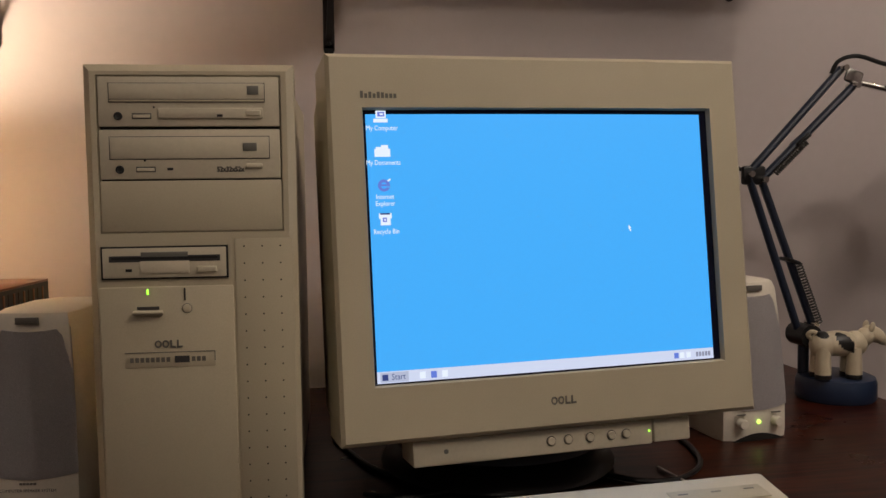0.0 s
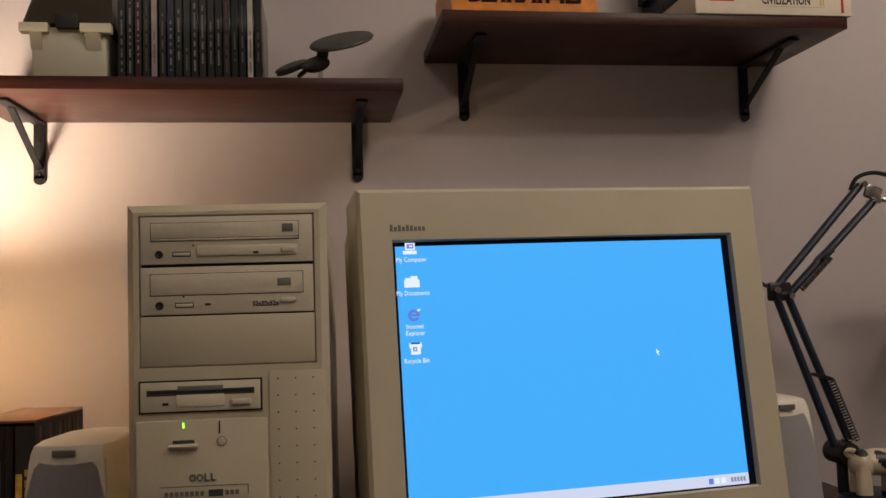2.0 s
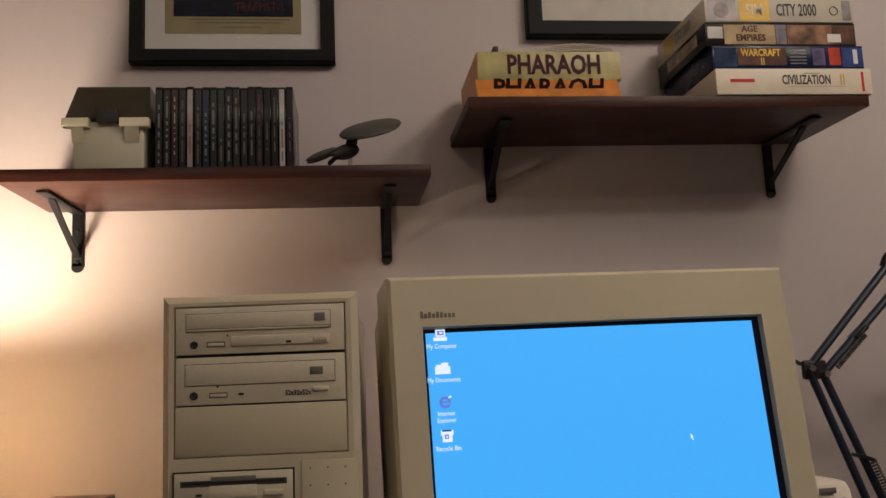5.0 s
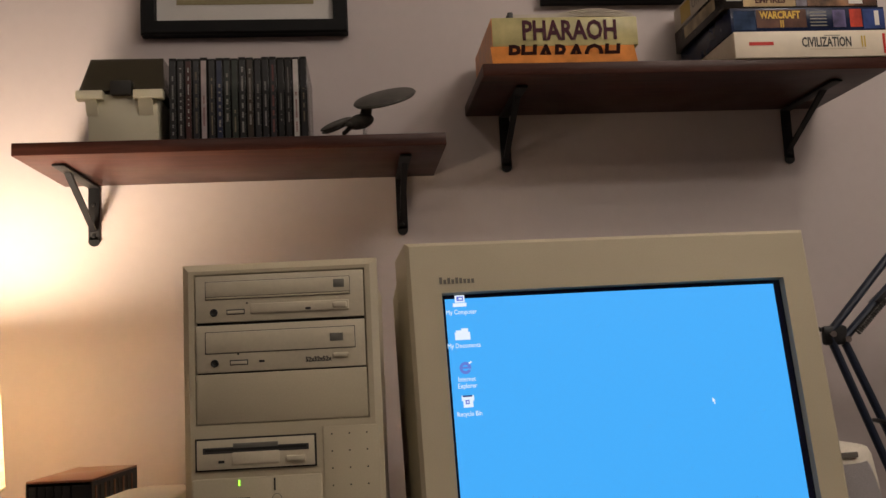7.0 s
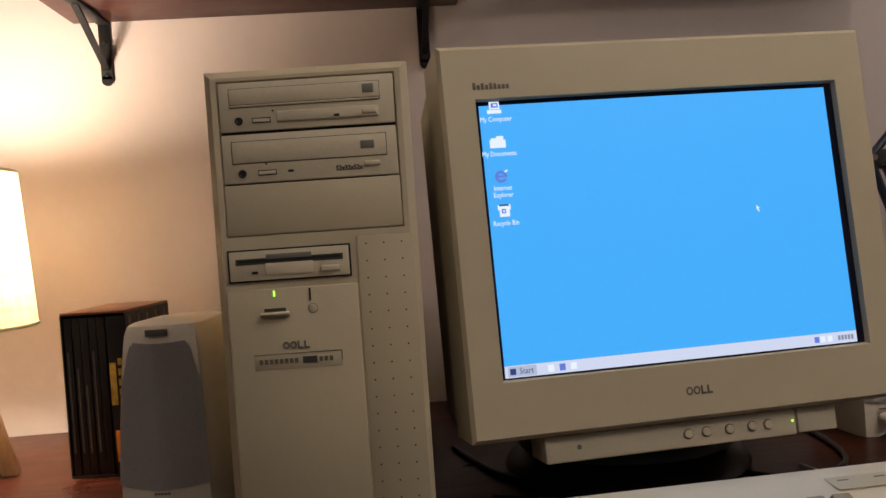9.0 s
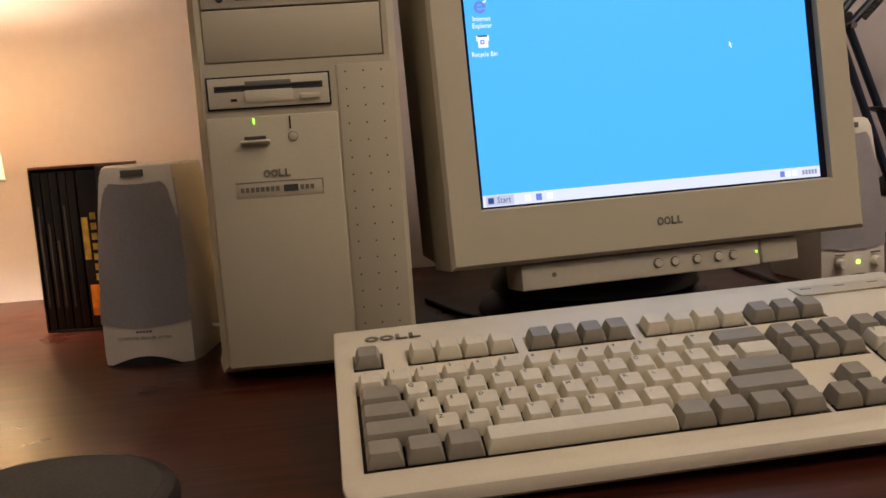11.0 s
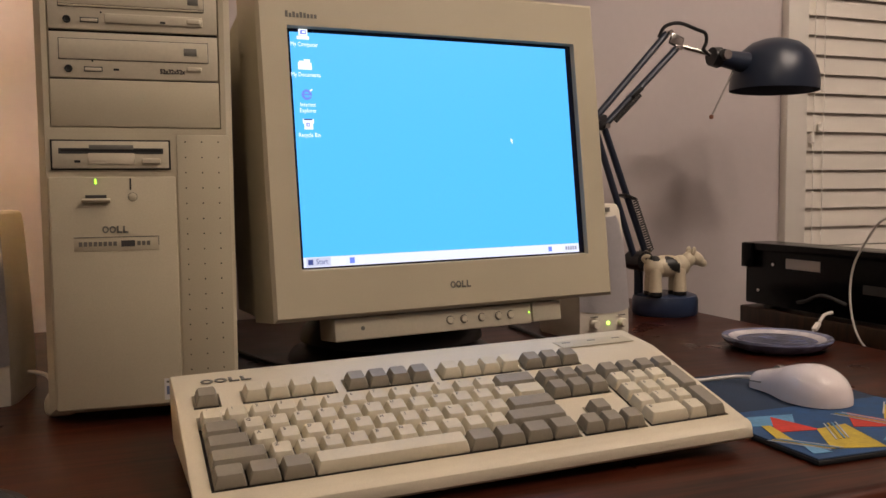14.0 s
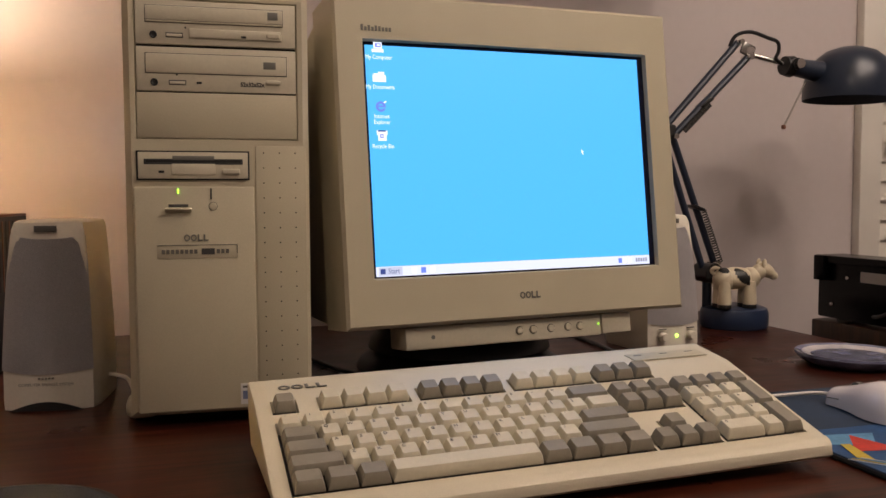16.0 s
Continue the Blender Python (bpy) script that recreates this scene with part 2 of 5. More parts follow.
setting("baseboard", span(-2.6, 3.3, WALL_Y - 0.015, WALL_Y - 0.001, 0, 0.12, 0.003), TRIM, "white painted baseboard along the wall")

# window with casing and closed blinds
window = tagged(new("window_1"), "white cased window with closed white slatted blinds", "window", kind="structure")
window.location = (0, WALL_Y, 0)
part("casing", span(WX0 - 0.054, WX0, -0.022, -0.001, WZ0 - 0.02, WZ1 + 0.07, 0.003), TRIM, window)
part("casing", span(WX1, WX1 + 0.068, -0.022, -0.001, WZ0 - 0.02, WZ1 + 0.07, 0.003), TRIM, window)
part("casing", span(WX0 + 0.001, WX1 - 0.001, -0.022, -0.001, WZ1, WZ1 + 0.07, 0.003), TRIM, window)
part("window_sill", span(WX0 - 0.09, WX1 + 0.09, -0.05, -0.001, WZ0 - 0.045, WZ0 - 0.021, 0.004), TRIM, window)
part("pane", span(WX0, WX1, 0.11, 0.116, WZ0, WZ1), material("night_glass", (0.01, 0.012, 0.018), 0.05), window)
setting("backdrop", span(WX0 - 0.3, WX1 + 0.3, 1.75, 1.76, 0.5, 2.3), material("night_dark", (0.01, 0.012, 0.02), 0.9), "dark night outside the window")
blinds = thing("window_blinds", pose(0, WALL_Y + 0.012, 0), "white faux-wood slatted blinds, closed, in the window", "blinds")
slat = bmesh.new()
prism([(-0.0072, 0.0), (-0.0047, 0.0), (0.0048, 0.0425), (0.0023, 0.0425)], WX0 + 0.006, WX1 - 0.006, slat)
smooth(slat)
slat_mesh = bpy.data.meshes.new("slat")
slat.to_mesh(slat_mesh)
slat.free()
slat_mesh.materials.append(BLIND)
for i in range(29):
    share("slat", slat_mesh, blinds, pose(0, 0, 0.832 + 0.0410 * i))
part("head_rail", span(WX0 + 0.004, WX1 - 0.004, -0.02, 0.03, 2.02, 2.048, 0.002), BLIND, blinds)
part("bottom_rail", span(WX0 + 0.006, WX1 - 0.006, -0.008, 0.012, 0.808, 0.830, 0.003), BLIND, blinds)
for x in (1.465, 1.492):
    part("cord", rod((x, -0.011, 0.83), (x, -0.011, 2.02), 0.0009, 6), TRIM, blinds)
part("cord_tassel", lathe([(0, 0), (0.006, 0.002), (0.0045, 0.020), (0.002, 0.024), (0, 0.025)], 12, (1.459, -0.014, 1.052)), TRIM, blinds)
part("cord_tassel", lathe([(0, 0), (0.006, 0.002), (0.006, 0.018), (0.002, 0.022), (0, 0.023)], 12, (1.479, -0.014, 1.076)), TRIM, blinds)


# ---- desk ----
desk = thing("desk", pose(0, 0, 0), "dark red-brown polished wooden desk with a rounded front edge", "desk")
edge = [(0.447 + 0.012 - 0.012 * math.cos(radians(a)), 0.738 + 0.012 * math.sin(radians(a))) for a in range(0, 91, 15)]
part("desktop", prism([(0.447, 0.728), *edge, (1.444, 0.75), (1.444, 0.715), (0.459, 0.715), (0.451, 0.722)], -1.05, 0.977), DESK, desk)
part("apron", span(-1.02, 0.95, 0.50, 0.52, 0.60, 0.7149, 0.002), DESK, desk)
part("drawer_front", span(-0.3, 0.6, 0.492, 0.4995, 0.62, 0.70, 0.003), DESK, desk)
for x in (-1.0, 0.90):
    for y in (0.52, 1.38):
        part("leg", span(x, x + 0.05, y, y + 0.05, 0.0, 0.7149, 0.004), DESK, desk)

cabinet = thing("side_cabinet", pose(0, 0, 0), "low brown wooden cabinet beside the desk", "cabinet")
part("body", span(1.112, 1.75, 0.45, 1.245, 0.03, 0.712, 0.003), wood("cabinet_wood", (0.045, 0.020, 0.008), (0.09, 0.042, 0.018), 0.45, (2, 20, 2)), cabinet)
part("top", span(1.106, 1.76, 0.44, 1.252, 0.7121, 0.750, 0.003), wood("cabinet_top_wood", (0.035, 0.016, 0.007), (0.075, 0.036, 0.015), 0.45, (2, 20, 2)), cabinet)
part("plinth", span(1.16, 1.73, 0.50, 1.22, 0, 0.0299), SHADOW_GREY, cabinet)


# ---- shelves ----
def shelf(x0, x1, z0, brackets, label):
    s = thing("wall_shelf", pose(0, 0, z0), label, "shelf", "wall shelves")
    part("board", span(x0, x1, 1.24, WALL_Y - 0.001, 0, 0.0175, 0.0012), SHELF, s)
    for x in brackets:
        b = part("bracket", span(x - 0.0085, x + 0.0085, WALL_Y - 0.0045, WALL_Y - 0.0012, -0.086, -0.001, 0.0012), BLACK_METAL, s, "black metal shelf bracket")
        part("foot", lathe([(0, 0), (0.0085, 0), (0.0085, 0.0032), (0, 0.0032)], 16, (x, WALL_Y - 0.0045, -0.086), None, pose(0, 0, 0, -90)), BLACK_METAL, b)
        part("arm", span(x - 0.0085, x + 0.0085, WALL_Y - 0.165, WALL_Y - 0.0046, -0.0045, -0.0012, 0.0012), BLACK_METAL, b)
        brace = prism([(WALL_Y - 0.006, -0.068), (WALL_Y - 0.0046, -0.072), (WALL_Y - 0.128, -0.006), (WALL_Y - 0.120, -0.0046)], x - 0.0045, x + 0.0045)
        part("brace", brace, BLACK_METAL, b)
        for z in (-0.03, -0.078):
            part("screw", lathe([(0, 0.002), (0.003, 0.0012), (0.0035, 0)], 10, (x, WALL_Y - 0.0046, z), None, pose(0, 0, 0, 90)), BLACK_METAL, b)
    return s


shelf(-0.300, 0.272, 1.3545, (-0.256, 0.218), "dark espresso wall shelf on black brackets, holding discs")
shelf(0.328, 0.930, 1.4510, (0.391, 0.872), "dark espresso wall shelf on black brackets, holding game boxes")


# ---- tower computer ----
tower = thing("tower_computer", pose(-0.0083, 0.8504, DESK_Z + 0.0015, 0, 0, -3.2) @ Matrix.Diagonal((0.990, 1, 0.995, 1)), "beige tower computer with two disc drives and a floppy drive", "computer")
TW, TH = 0.170, 0.4095
T0 = TW / 2
part("case", span(0.006, TW - 0.008, 0.026, 0.40, 0.012, TH - 0.004, 0.004), BEIGE, tower)
for x in (0.02, TW - 0.02):
    for y in (0.06, 0.36):
        part("foot", lathe([(0, 0), (0.011, 0), (0.012, 0.012), (0, 0.012)], 16, (x, y, 0)), SHADOW_GREY, tower)
for y in (0.050, 0.300):
    part("stabiliser_foot", box((0.030, 0.036, 0.022), (0.0065, y, 0.011), 0.008, 3), BEIGE, tower, "pale rounded side foot")
# front panel: one frame round the drive bay and a lower face with a floppy opening
BX0, BX1, BZ0, BZ1 = 0.0105, 0.1595, 0.271, 0.4005
FX0, FX1, FZ0, FZ1 = 0.0105, 0.1125, 0.2335, 0.2600


bezel = bmesh.new()
hole_out = frame_bm(TW, TH - 0.010, (BX0 - T0, BX1 - T0, BZ0 - 0.010, BZ1 - 0.010), 0.028, 0.006, 0.0016, 0.0045)
bmesh.ops.transform(hole_out, matrix=Matrix.Translation((T0, 0, 0.010)), verts=hole_out.verts)
merge(hole_out, bezel)
part("front_bezel", bezel, BEIGE, tower)
part("bay_backing", span(BX0 + 0.001, BX1 - 0.001, 0.0046, 0.006, BZ0 + 0.001, BZ1 - 0.001), SLOT, tower)
part("vent_panel", span(0.1185, 0.1665, -0.0010, 0.0005, 0.016, 0.2655, 0.0009), BEIGE, tower)
part("lower_panel", span(0.0075, 0.1170, -0.0030, 0.0005, 0.014, 0.2270, 0.0018), BEIGE, tower, "raised lower front panel")
dot = bmesh.new()
lathe([(0, -0.0002), (0.00075, -0.0002), (0.00075, 0.0004), (0, 0.0004)], 8, (0, 0, 0), dot, pose(0, 0, 0, 90))
dot_mesh = bpy.data.meshes.new("vent_hole")
dot.to_mesh(dot_mesh)
dot.free()
dot_mesh.materials.append(SLOT)
for i in range(17):
    for x in (0.1262, 0.1412, 0.1562):
        share("vent_hole", dot_mesh, tower, pose(x, -0.0010, 0.2590 - 0.0143 * i))


def optical_drive(z0, second):
    w0, w1 = BX0 + 0.0016, BX1 - 0.0016
    d = part("disc_drive", span(w0, w1, -0.0004, 0.0045, z0, z0 + 0.0405, 0.0008), BEIGE_PALE, tower, "pale beige optical disc drive")
    if second:
        part("tray_recess", span(w0 + 0.0078, w1 - 0.0085, -0.0007, 0.0003, z0 + 0.0160, z0 + 0.0350, 0.0002), SHADOW_GREY, d)
        part("tray", span(w0 + 0.0084, w1 - 0.0091, -0.0014, 0.0002, z0 + 0.0166, z0 + 0.0344, 0.0006), BEIGE_PALE, d)
        part("disc_mark", span(w1 - 0.0305, w1 - 0.0190, -0.0017, -0.0012, z0 + 0.0225, z0 + 0.0292, 0.0001), BADGE, d, "grey disc logo")
        part("button", span(w1 - 0.0285, w1 - 0.0145, -0.0022, 0.0002, z0 + 0.0080, z0 + 0.0125, 0.0015, 3), BEIGE_PALE, d)
        letters("speed_label", "52x32x52x", 0.0058, INK, d, pose(w1 - 0.041, -0.0006, z0 + 0.0075), 0.85, bold=0.0002)
        jack_z, dial_x, led_x = z0 + 0.0080, 0.0365, 0.0560
    else:
        part("tray_recess", span(w0 + 0.0085, w1 - 0.0115, -0.0007, 0.0003, z0 + 0.0195, z0 + 0.0355, 0.0002), SHADOW_GREY, d)
        part("tray", span(w0 + 0.0090, w1 - 0.0120, -0.0013, 0.0002, z0 + 0.0222, z0 + 0.0350, 0.0005), BEIGE_PALE, d)
        part("tray_lip", span(w0 + 0.0090, w1 - 0.0120, -0.0016, 0.0002, z0 + 0.0200, z0 + 0.0217, 0.0004), BEIGE, d)
        part("disc_mark", span(w1 - 0.0260, w1 - 0.0165, -0.0016, -0.0012, z0 + 0.0258, z0 + 0.0330, 0.0001), BADGE, d, "grey disc logo")
        part("button_bar", span(w0 + 0.0475, w1 - 0.0130, -0.0020, 0.0002, z0 + 0.0062, z0 + 0.0150, 0.0012), BEIGE_PALE, d)
        part("button", span(w1 - 0.0275, w1 - 0.0145, -0.0030, 0.0002, z0 + 0.0078, z0 + 0.0135, 0.0018, 3), BEIGE_PALE, d)
        jack_z, dial_x, led_x = z0 + 0.0085, 0.0345, 0.0975
    jack = part("headphone_jack", lathe([(0.0034, 0.0), (0.0034, 0.0008), (0.0026, 0.0012), (0.0016, 0.0004), (0, 0.0003)], 20, (w0 + 0.0158, -0.0004, jack_z), None, pose(0, 0, 0, 90)), SLOT, d)
    part("dial_slot", span(dial_x - 0.0078, dial_x + 0.0078, -0.0006, 0.0002, jack_z - 0.0023, jack_z + 0.0023, 0.0001), SHADOW_GREY, d, m=pose(w0, 0, 0))
    part("volume_dial", span(dial_x - 0.0070, dial_x + 0.0070, -0.0016, 0.0002, jack_z - 0.0015, jack_z + 0.0012, 0.0004), BEIGE_PALE, d, m=pose(w0, 0, 0))
    part("activity_light", span(led_x - 0.0024, led_x + 0.0024, -0.0024 if not second else -0.0008, 0.0002, jack_z - 0.0008, jack_z + 0.0012, 0.0004), SLOT, d, m=pose(w0, 0, 0))
    part("eject_hole", lathe([(0, 0.0007), (0.0009, 0.0007), (0.0009, 0)], 8, (w0 + (0.0445 if not second else 0.036), -0.0003, jack_z + 0.0072), None, pose(0, 0, 0, 90)), SLOT, d)


optical_drive(0.3585, False)
optical_drive(0.3155, True)
part("blank_plate", span(BX0 + 0.0012, BX1 - 0.0012, -0.0002, 0.0045, BZ0 + 0.0012, 0.3142, 0.0008), BEIGE, tower)
floppy = part("floppy_drive", span(FX0 - 0.0004, FX1 + 0.0004, -0.0012, 0.0004, FZ0 - 0.0004, FZ1 + 0.0004), SLOT, tower, "pale beige floppy disk drive")
part("faceplate", span(FX0 + 0.0012, FX1 - 0.0012, -0.0030, -0.0010, FZ0 + 0.0010, FZ1 - 0.0010, 0.0006), BEIGE_PALE, floppy)
# flat dark plate painting the shade of the hollow round the disk slot
part("slot_recess_shade", span(FX0 + 0.0065, FX1 - 0.0060, -0.0033, -0.0028, FZ0 + 0.0142, FZ0 + 0.0192), SHADOW_GREY, floppy)
part("disk_slot", span(FX0 + 0.0085, FX1 - 0.0080, -0.0036, -0.0029, FZ0 + 0.0160, FZ0 + 0.0182), SLOT, floppy)
part("slot_notch", span(FX0 + 0.0320, FX1 - 0.0320, -0.0036, -0.0028, FZ0 + 0.0180, FZ0 + 0.0222, 0.0002), BADGE, floppy)
part("slot_lip", span(FX0 + 0.0310, FX1 - 0.0310, -0.0040, -0.0029, FZ0 + 0.0045, FZ0 + 0.0148, 0.0008), KB_CASE, floppy)
part("eject_button", span(FX1 - 0.0250, FX1 - 0.0085, -0.0055, -0.0029, FZ0 + 0.0050, FZ0 + 0.0100, 0.0012, 3), BEIGE_PALE, floppy)
part("activity_light", span(FX0 + 0.0195, FX0 + 0.0245, -0.0035, -0.0029, FZ0 + 0.0062, FZ0 + 0.0084), SLOT, floppy)
part("power_light", span(0.0464, 0.0476, -0.0040, -0.0028, 0.2205, 0.2250, 0.0004), GREEN_LED, tower, "lit green power light")
part("disk_light", span(0.0762, 0.0776, -0.0036, -0.0028, 0.2150, 0.2255, 0.0003), SLOT, tower)
part("power_button", prism([(-0.0030, 0.2030), (-0.0085, 0.2052), (-0.0085, 0.2068), (-0.0030, 0.2076)], 0.0350, 0.0592, None, 0.0008), BEIGE_PALE, tower)
# no hollow is cut: a dark plate gives the finger scoop's shade
part("scoop_shade", span(0.0380, 0.0560, -0.0034, -0.0028, 0.2077, 0.2105, 0.0002), SHADOW_GREY, tower)
part("reset_button", lathe([(0.0036, 0), (0.0036, 0.0006), (0.0026, 0.0010), (0, 0.0010)], 20, (0.0785, -0.0029, 0.2085), None, pose(0, 0, 0, 90)), BEIGE, tower)
part("reset_ring", lathe([(0.0042, 0), (0.0042, 0.0004), (0.0036, 0.0005)], 20, (0.0785, -0.0029, 0.2085), None, pose(0, 0, 0, 90)), BADGE, tower)


def maker_mark(parent, w, h, y, x, z, mat, name="maker_logo", tilt=None):
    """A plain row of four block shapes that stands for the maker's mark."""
    bm = bmesh.new()
    for k, (a, b) in enumerate(((0.0, 0.26), (0.28, 0.52), (0.56, 0.76), (0.80, 1.0))):
        if k < 2:
            lathe([(w * 0.07, 0), (w * 0.07, 0.0006), (w * 0.125, 0.0006), (w * 0.125, 0)], 14, (x - w / 2 + w * (a + b) / 2, y, z), bm, pose(0, 0, 0, 90) @ Matrix.Diagonal((1, h / (w * 0.25), 1, 1)))
        else:
            span(x - w / 2 + w * a, x - w / 2 + w * (a + 0.07), y - 0.0006, y, z - h / 2, z + h / 2, bm=bm)
            span(x - w / 2 + w * a, x - w / 2 + w * b, y - 0.0006, y, z - h / 2, z - h / 2 + h * 0.25, bm=bm)
    return part(name, bm, mat, parent, m=tilt)


maker_mark(tower, 0.0225, 0.0066, -0.0030, 0.0625, 0.1790, BADGE)
plate = part("name_plate", span(0.0270, 0.1005, -0.0034, -0.0029, 0.1595, 0.1725, 0.0002), BEIGE, tower, "recessed name plate with a dark outline")
part("outline", span(0.0270, 0.1005, -0.0037, -0.0033, 0.1717, 0.1725), BADGE, plate)
part("outline", span(0.0997, 0.1005, -0.0037, -0.0033, 0.1640, 0.1717), BADGE, plate)
for a, b in ((0.031, 0.0655), (0.081, 0.097)):
    n = int((b - a) / 0.0042)
    bars = bmesh.new()
    for i in range(n):
        span(a + i * 0.0042, a + i * 0.0042 + 0.0030, -0.0037, -0.0033, 0.1640, 0.1680, bm=bars)
    part("lettering", bars, LOGO_GREY, plate)
part("badge", span(0.0672, 0.0792, -0.0038, -0.0033, 0.1632, 0.1688), SHADOW_GREY, plate)
sticker = part("sticker", span(0.1010, 0.1150, -0.0038, -0.0029, 0.0180, 0.0380), PAPER, tower, "small white label with blue print")
part("print", span(0.1030, 0.1135, -0.0041, -0.0037, 0.0230, 0.0310), material("print_blue", (0.15, 0.18, 0.28), 0.5), sticker)
part("print", span(0.1030, 0.1135, -0.0041, -0.0037, 0.0340, 0.0360), LOGO_GREY, sticker)


# ---- monitor ----
MONX, MONY, MONZ = 0.3928, 0.8469, 0.8374
monitor = thing("monitor", pose(MONX, MONY, DESK_Z, 0, 0, 4.8), "beige tube monitor switched on, showing a blue desktop", "monitor")
TILT_BACK = pose(0, 0, MONZ - DESK_Z, -6.6, -0.5, 0)
head = part("bezel", frame_bm(0.4005, 0.340, (-0.1700, 0.1700, 0.0490, 0.2925), 0.075, 0.0035, 0.0018, 0.0065), BEIGE, monitor, m=TILT_BACK)
shell = bmesh.new()
for (w0, h0, z0, y0), (w1, h1, z1, y1) in (((0.392, 0.328, 0.0035, 0.075), (0.378, 0.312, 0.012, 0.20)), ((0.378, 0.312, 0.012, 0.20), (0.26, 0.22, 0.05, 0.385))):
    a = [shell.verts.new(p) for p in ((-w0 / 2, y0, z0), (w0 / 2, y0, z0), (w0 / 2, y0, z0 + h0), (-w0 / 2, y0, z0 + h0))]
    b = [shell.verts.new(p) for p in ((-w1 / 2, y1, z1), (w1 / 2, y1, z1), (w1 / 2, y1, z1 + h1), (-w1 / 2, y1, z1 + h1))]
    for i in range(4):
        shell.faces.new((a[i], a[(i + 1) % 4], b[(i + 1) % 4], b[i]))
shell.faces.new(b)
bmesh.ops.recalc_face_normals(shell, faces=shell.faces)
part("rear_housing", shell, BEIGE, head)
part("seam_collar", frame_bm(0.394, 0.330, (-0.19, 0.19, 0.006, 0.324), 0.004, 0.0005), BEIGE, head, m=pose(0, 0.0752, 0.0025))


def tube_face(x0, x1, z0, z1, y, bulge, nx=16):
    """Part of a tube face, curved about the upright axis only."""
    bm = bmesh.new()
    cols = []
    for i in range(nx + 1):
        x = x0 + (x1 - x0) * i / nx
        yy = y + bulge * ((x / 0.17) ** 2)
        cols.append((bm.verts.new((x, yy, z0)), bm.verts.new((x, yy, z1))))
    for a, b in zip(cols, cols[1:]):
        bm.faces.new((a[0], b[0], b[1], a[1]))
    bmesh.ops.recalc_face_normals(bm, faces=bm.faces)
    if bm.faces[0].normal.y > 0:
        bmesh.ops.reverse_faces(bm, faces=bm.faces)
    bmesh.ops.solidify(bm, geom=list(bm.faces), thickness=0.0008)
    return bm


TUBE_Y, BULGE = 0.0022, 0.0018
tube_glass = material("dark_tube_glass", (0.004, 0.005, 0.020), 0.06)
screen = part("screen", tube_face(-0.1703, 0.1688, 0.0478, 0.2912, TUBE_Y + 0.0016, BULGE), tube_glass, head, "dark curved tube glass")
DX0, DX1, DZ0, DZ1 = -0.1665, 0.1600, 0.0520, 0.2870
SKY_BLUE = glow("desktop_blue", (0.054, 0.415, 0.96), SCREEN_GLOW)
part("picture", tube_face(DX0, DX1, DZ0 + 0.0102, DZ1, TUBE_Y, BULGE), SKY_BLUE, screen, "glowing plain blue desktop")
part("task_bar", tube_face(DX0, DX1, DZ0, DZ0 + 0.0101, TUBE_Y, BULGE), glow("task_bar_grey", (0.62, 0.68, 0.86), 1.0), screen, "pale grey task bar")


def on_tube(x, lift=0.0006):
    return TUBE_Y + BULGE * (x / 0.17) ** 2 - lift


ICON_WHITE = glow("icon_white", (0.80, 0.88, 1.0), 1.0)
ICON_BLUE = glow("icon_blue", (0.16, 0.22, 0.75), 0.9)
ICON_DARK = glow("icon_dark", (0.03, 0.06, 0.25), 0.8)
ICON_RED = glow("icon_red", (0.9, 0.12, 0.10), 0.8)


def icon(cx, cz, name, bits):
    base = None
    for k, (x0, x1, z0, z1, mat) in enumerate(bits):
        x = cx + (x0 + x1) / 2
        bm = box(((x1 - x0), 0.0003, (z1 - z0)), (0, 0, 0), 0)
        ob = part(name if base is None else "detail", bm, mat, screen if base is None else base)
        here = Vector((x, on_tube(x, 0.0006 + 0.0003 * k), cz + (z0 + z1) / 2))
        ob.matrix_basis = Matrix.Translation(here if base is None else here - start)
        if base is None:
            base, start = ob, here
    return base


IX = -0.1530
icon(IX, 0.2840, "computer_icon", [(-0.0045, 0.0045, -0.0005, 0.0060, ICON_WHITE), (-0.0030, 0.0032, 0.0008, 0.0048, ICON_BLUE), (-0.0068, 0.0058, -0.0045, -0.0012, ICON_WHITE), (-0.001, 0.002, 0.002, 0.0035, ICON_WHITE)])
icon(IX, 0.2545, "folder_icon", [(-0.0070, 0.0070, -0.0052, 0.0018, ICON_WHITE), (-0.0058, -0.001, 0.0018, 0.0034, ICON_WHITE), (-0.0010, 0.0052, 0.0012, 0.0050, ICON_WHITE)])
ICON_MAUVE = glow("icon_mauve", (0.13, 0.22, 0.75), 0.9)
browser = part("browser_icon", lathe([(0.0028, 0.0), (0.0028, 0.0003), (0.0054, 0.0003), (0.0054, 0.0)], 24, (0, 0, 0), None, pose(0, 0, 0, 90)), ICON_MAUVE, screen, m=pose(IX, on_tube(IX, 0.0006), 0.2240))
part("detail", box((0.0090, 0.0003, 0.0017), (0, 0, 0)), ICON_MAUVE, browser, m=pose(0.0004, -0.0004, 0.0002))
part("detail", box((0.0034, 0.0003, 0.0012), (0, 0, 0)), glow("icon_sky", (0.10, 0.42, 0.95), 0.9), browser, m=pose(0.0042, -0.0004, -0.0014))
part("detail", box((0.0030, 0.0003, 0.0014), (0, 0, 0)), ICON_WHITE, browser, m=pose(0.0046, -0.0007, 0.0046, 0, -30, 0))
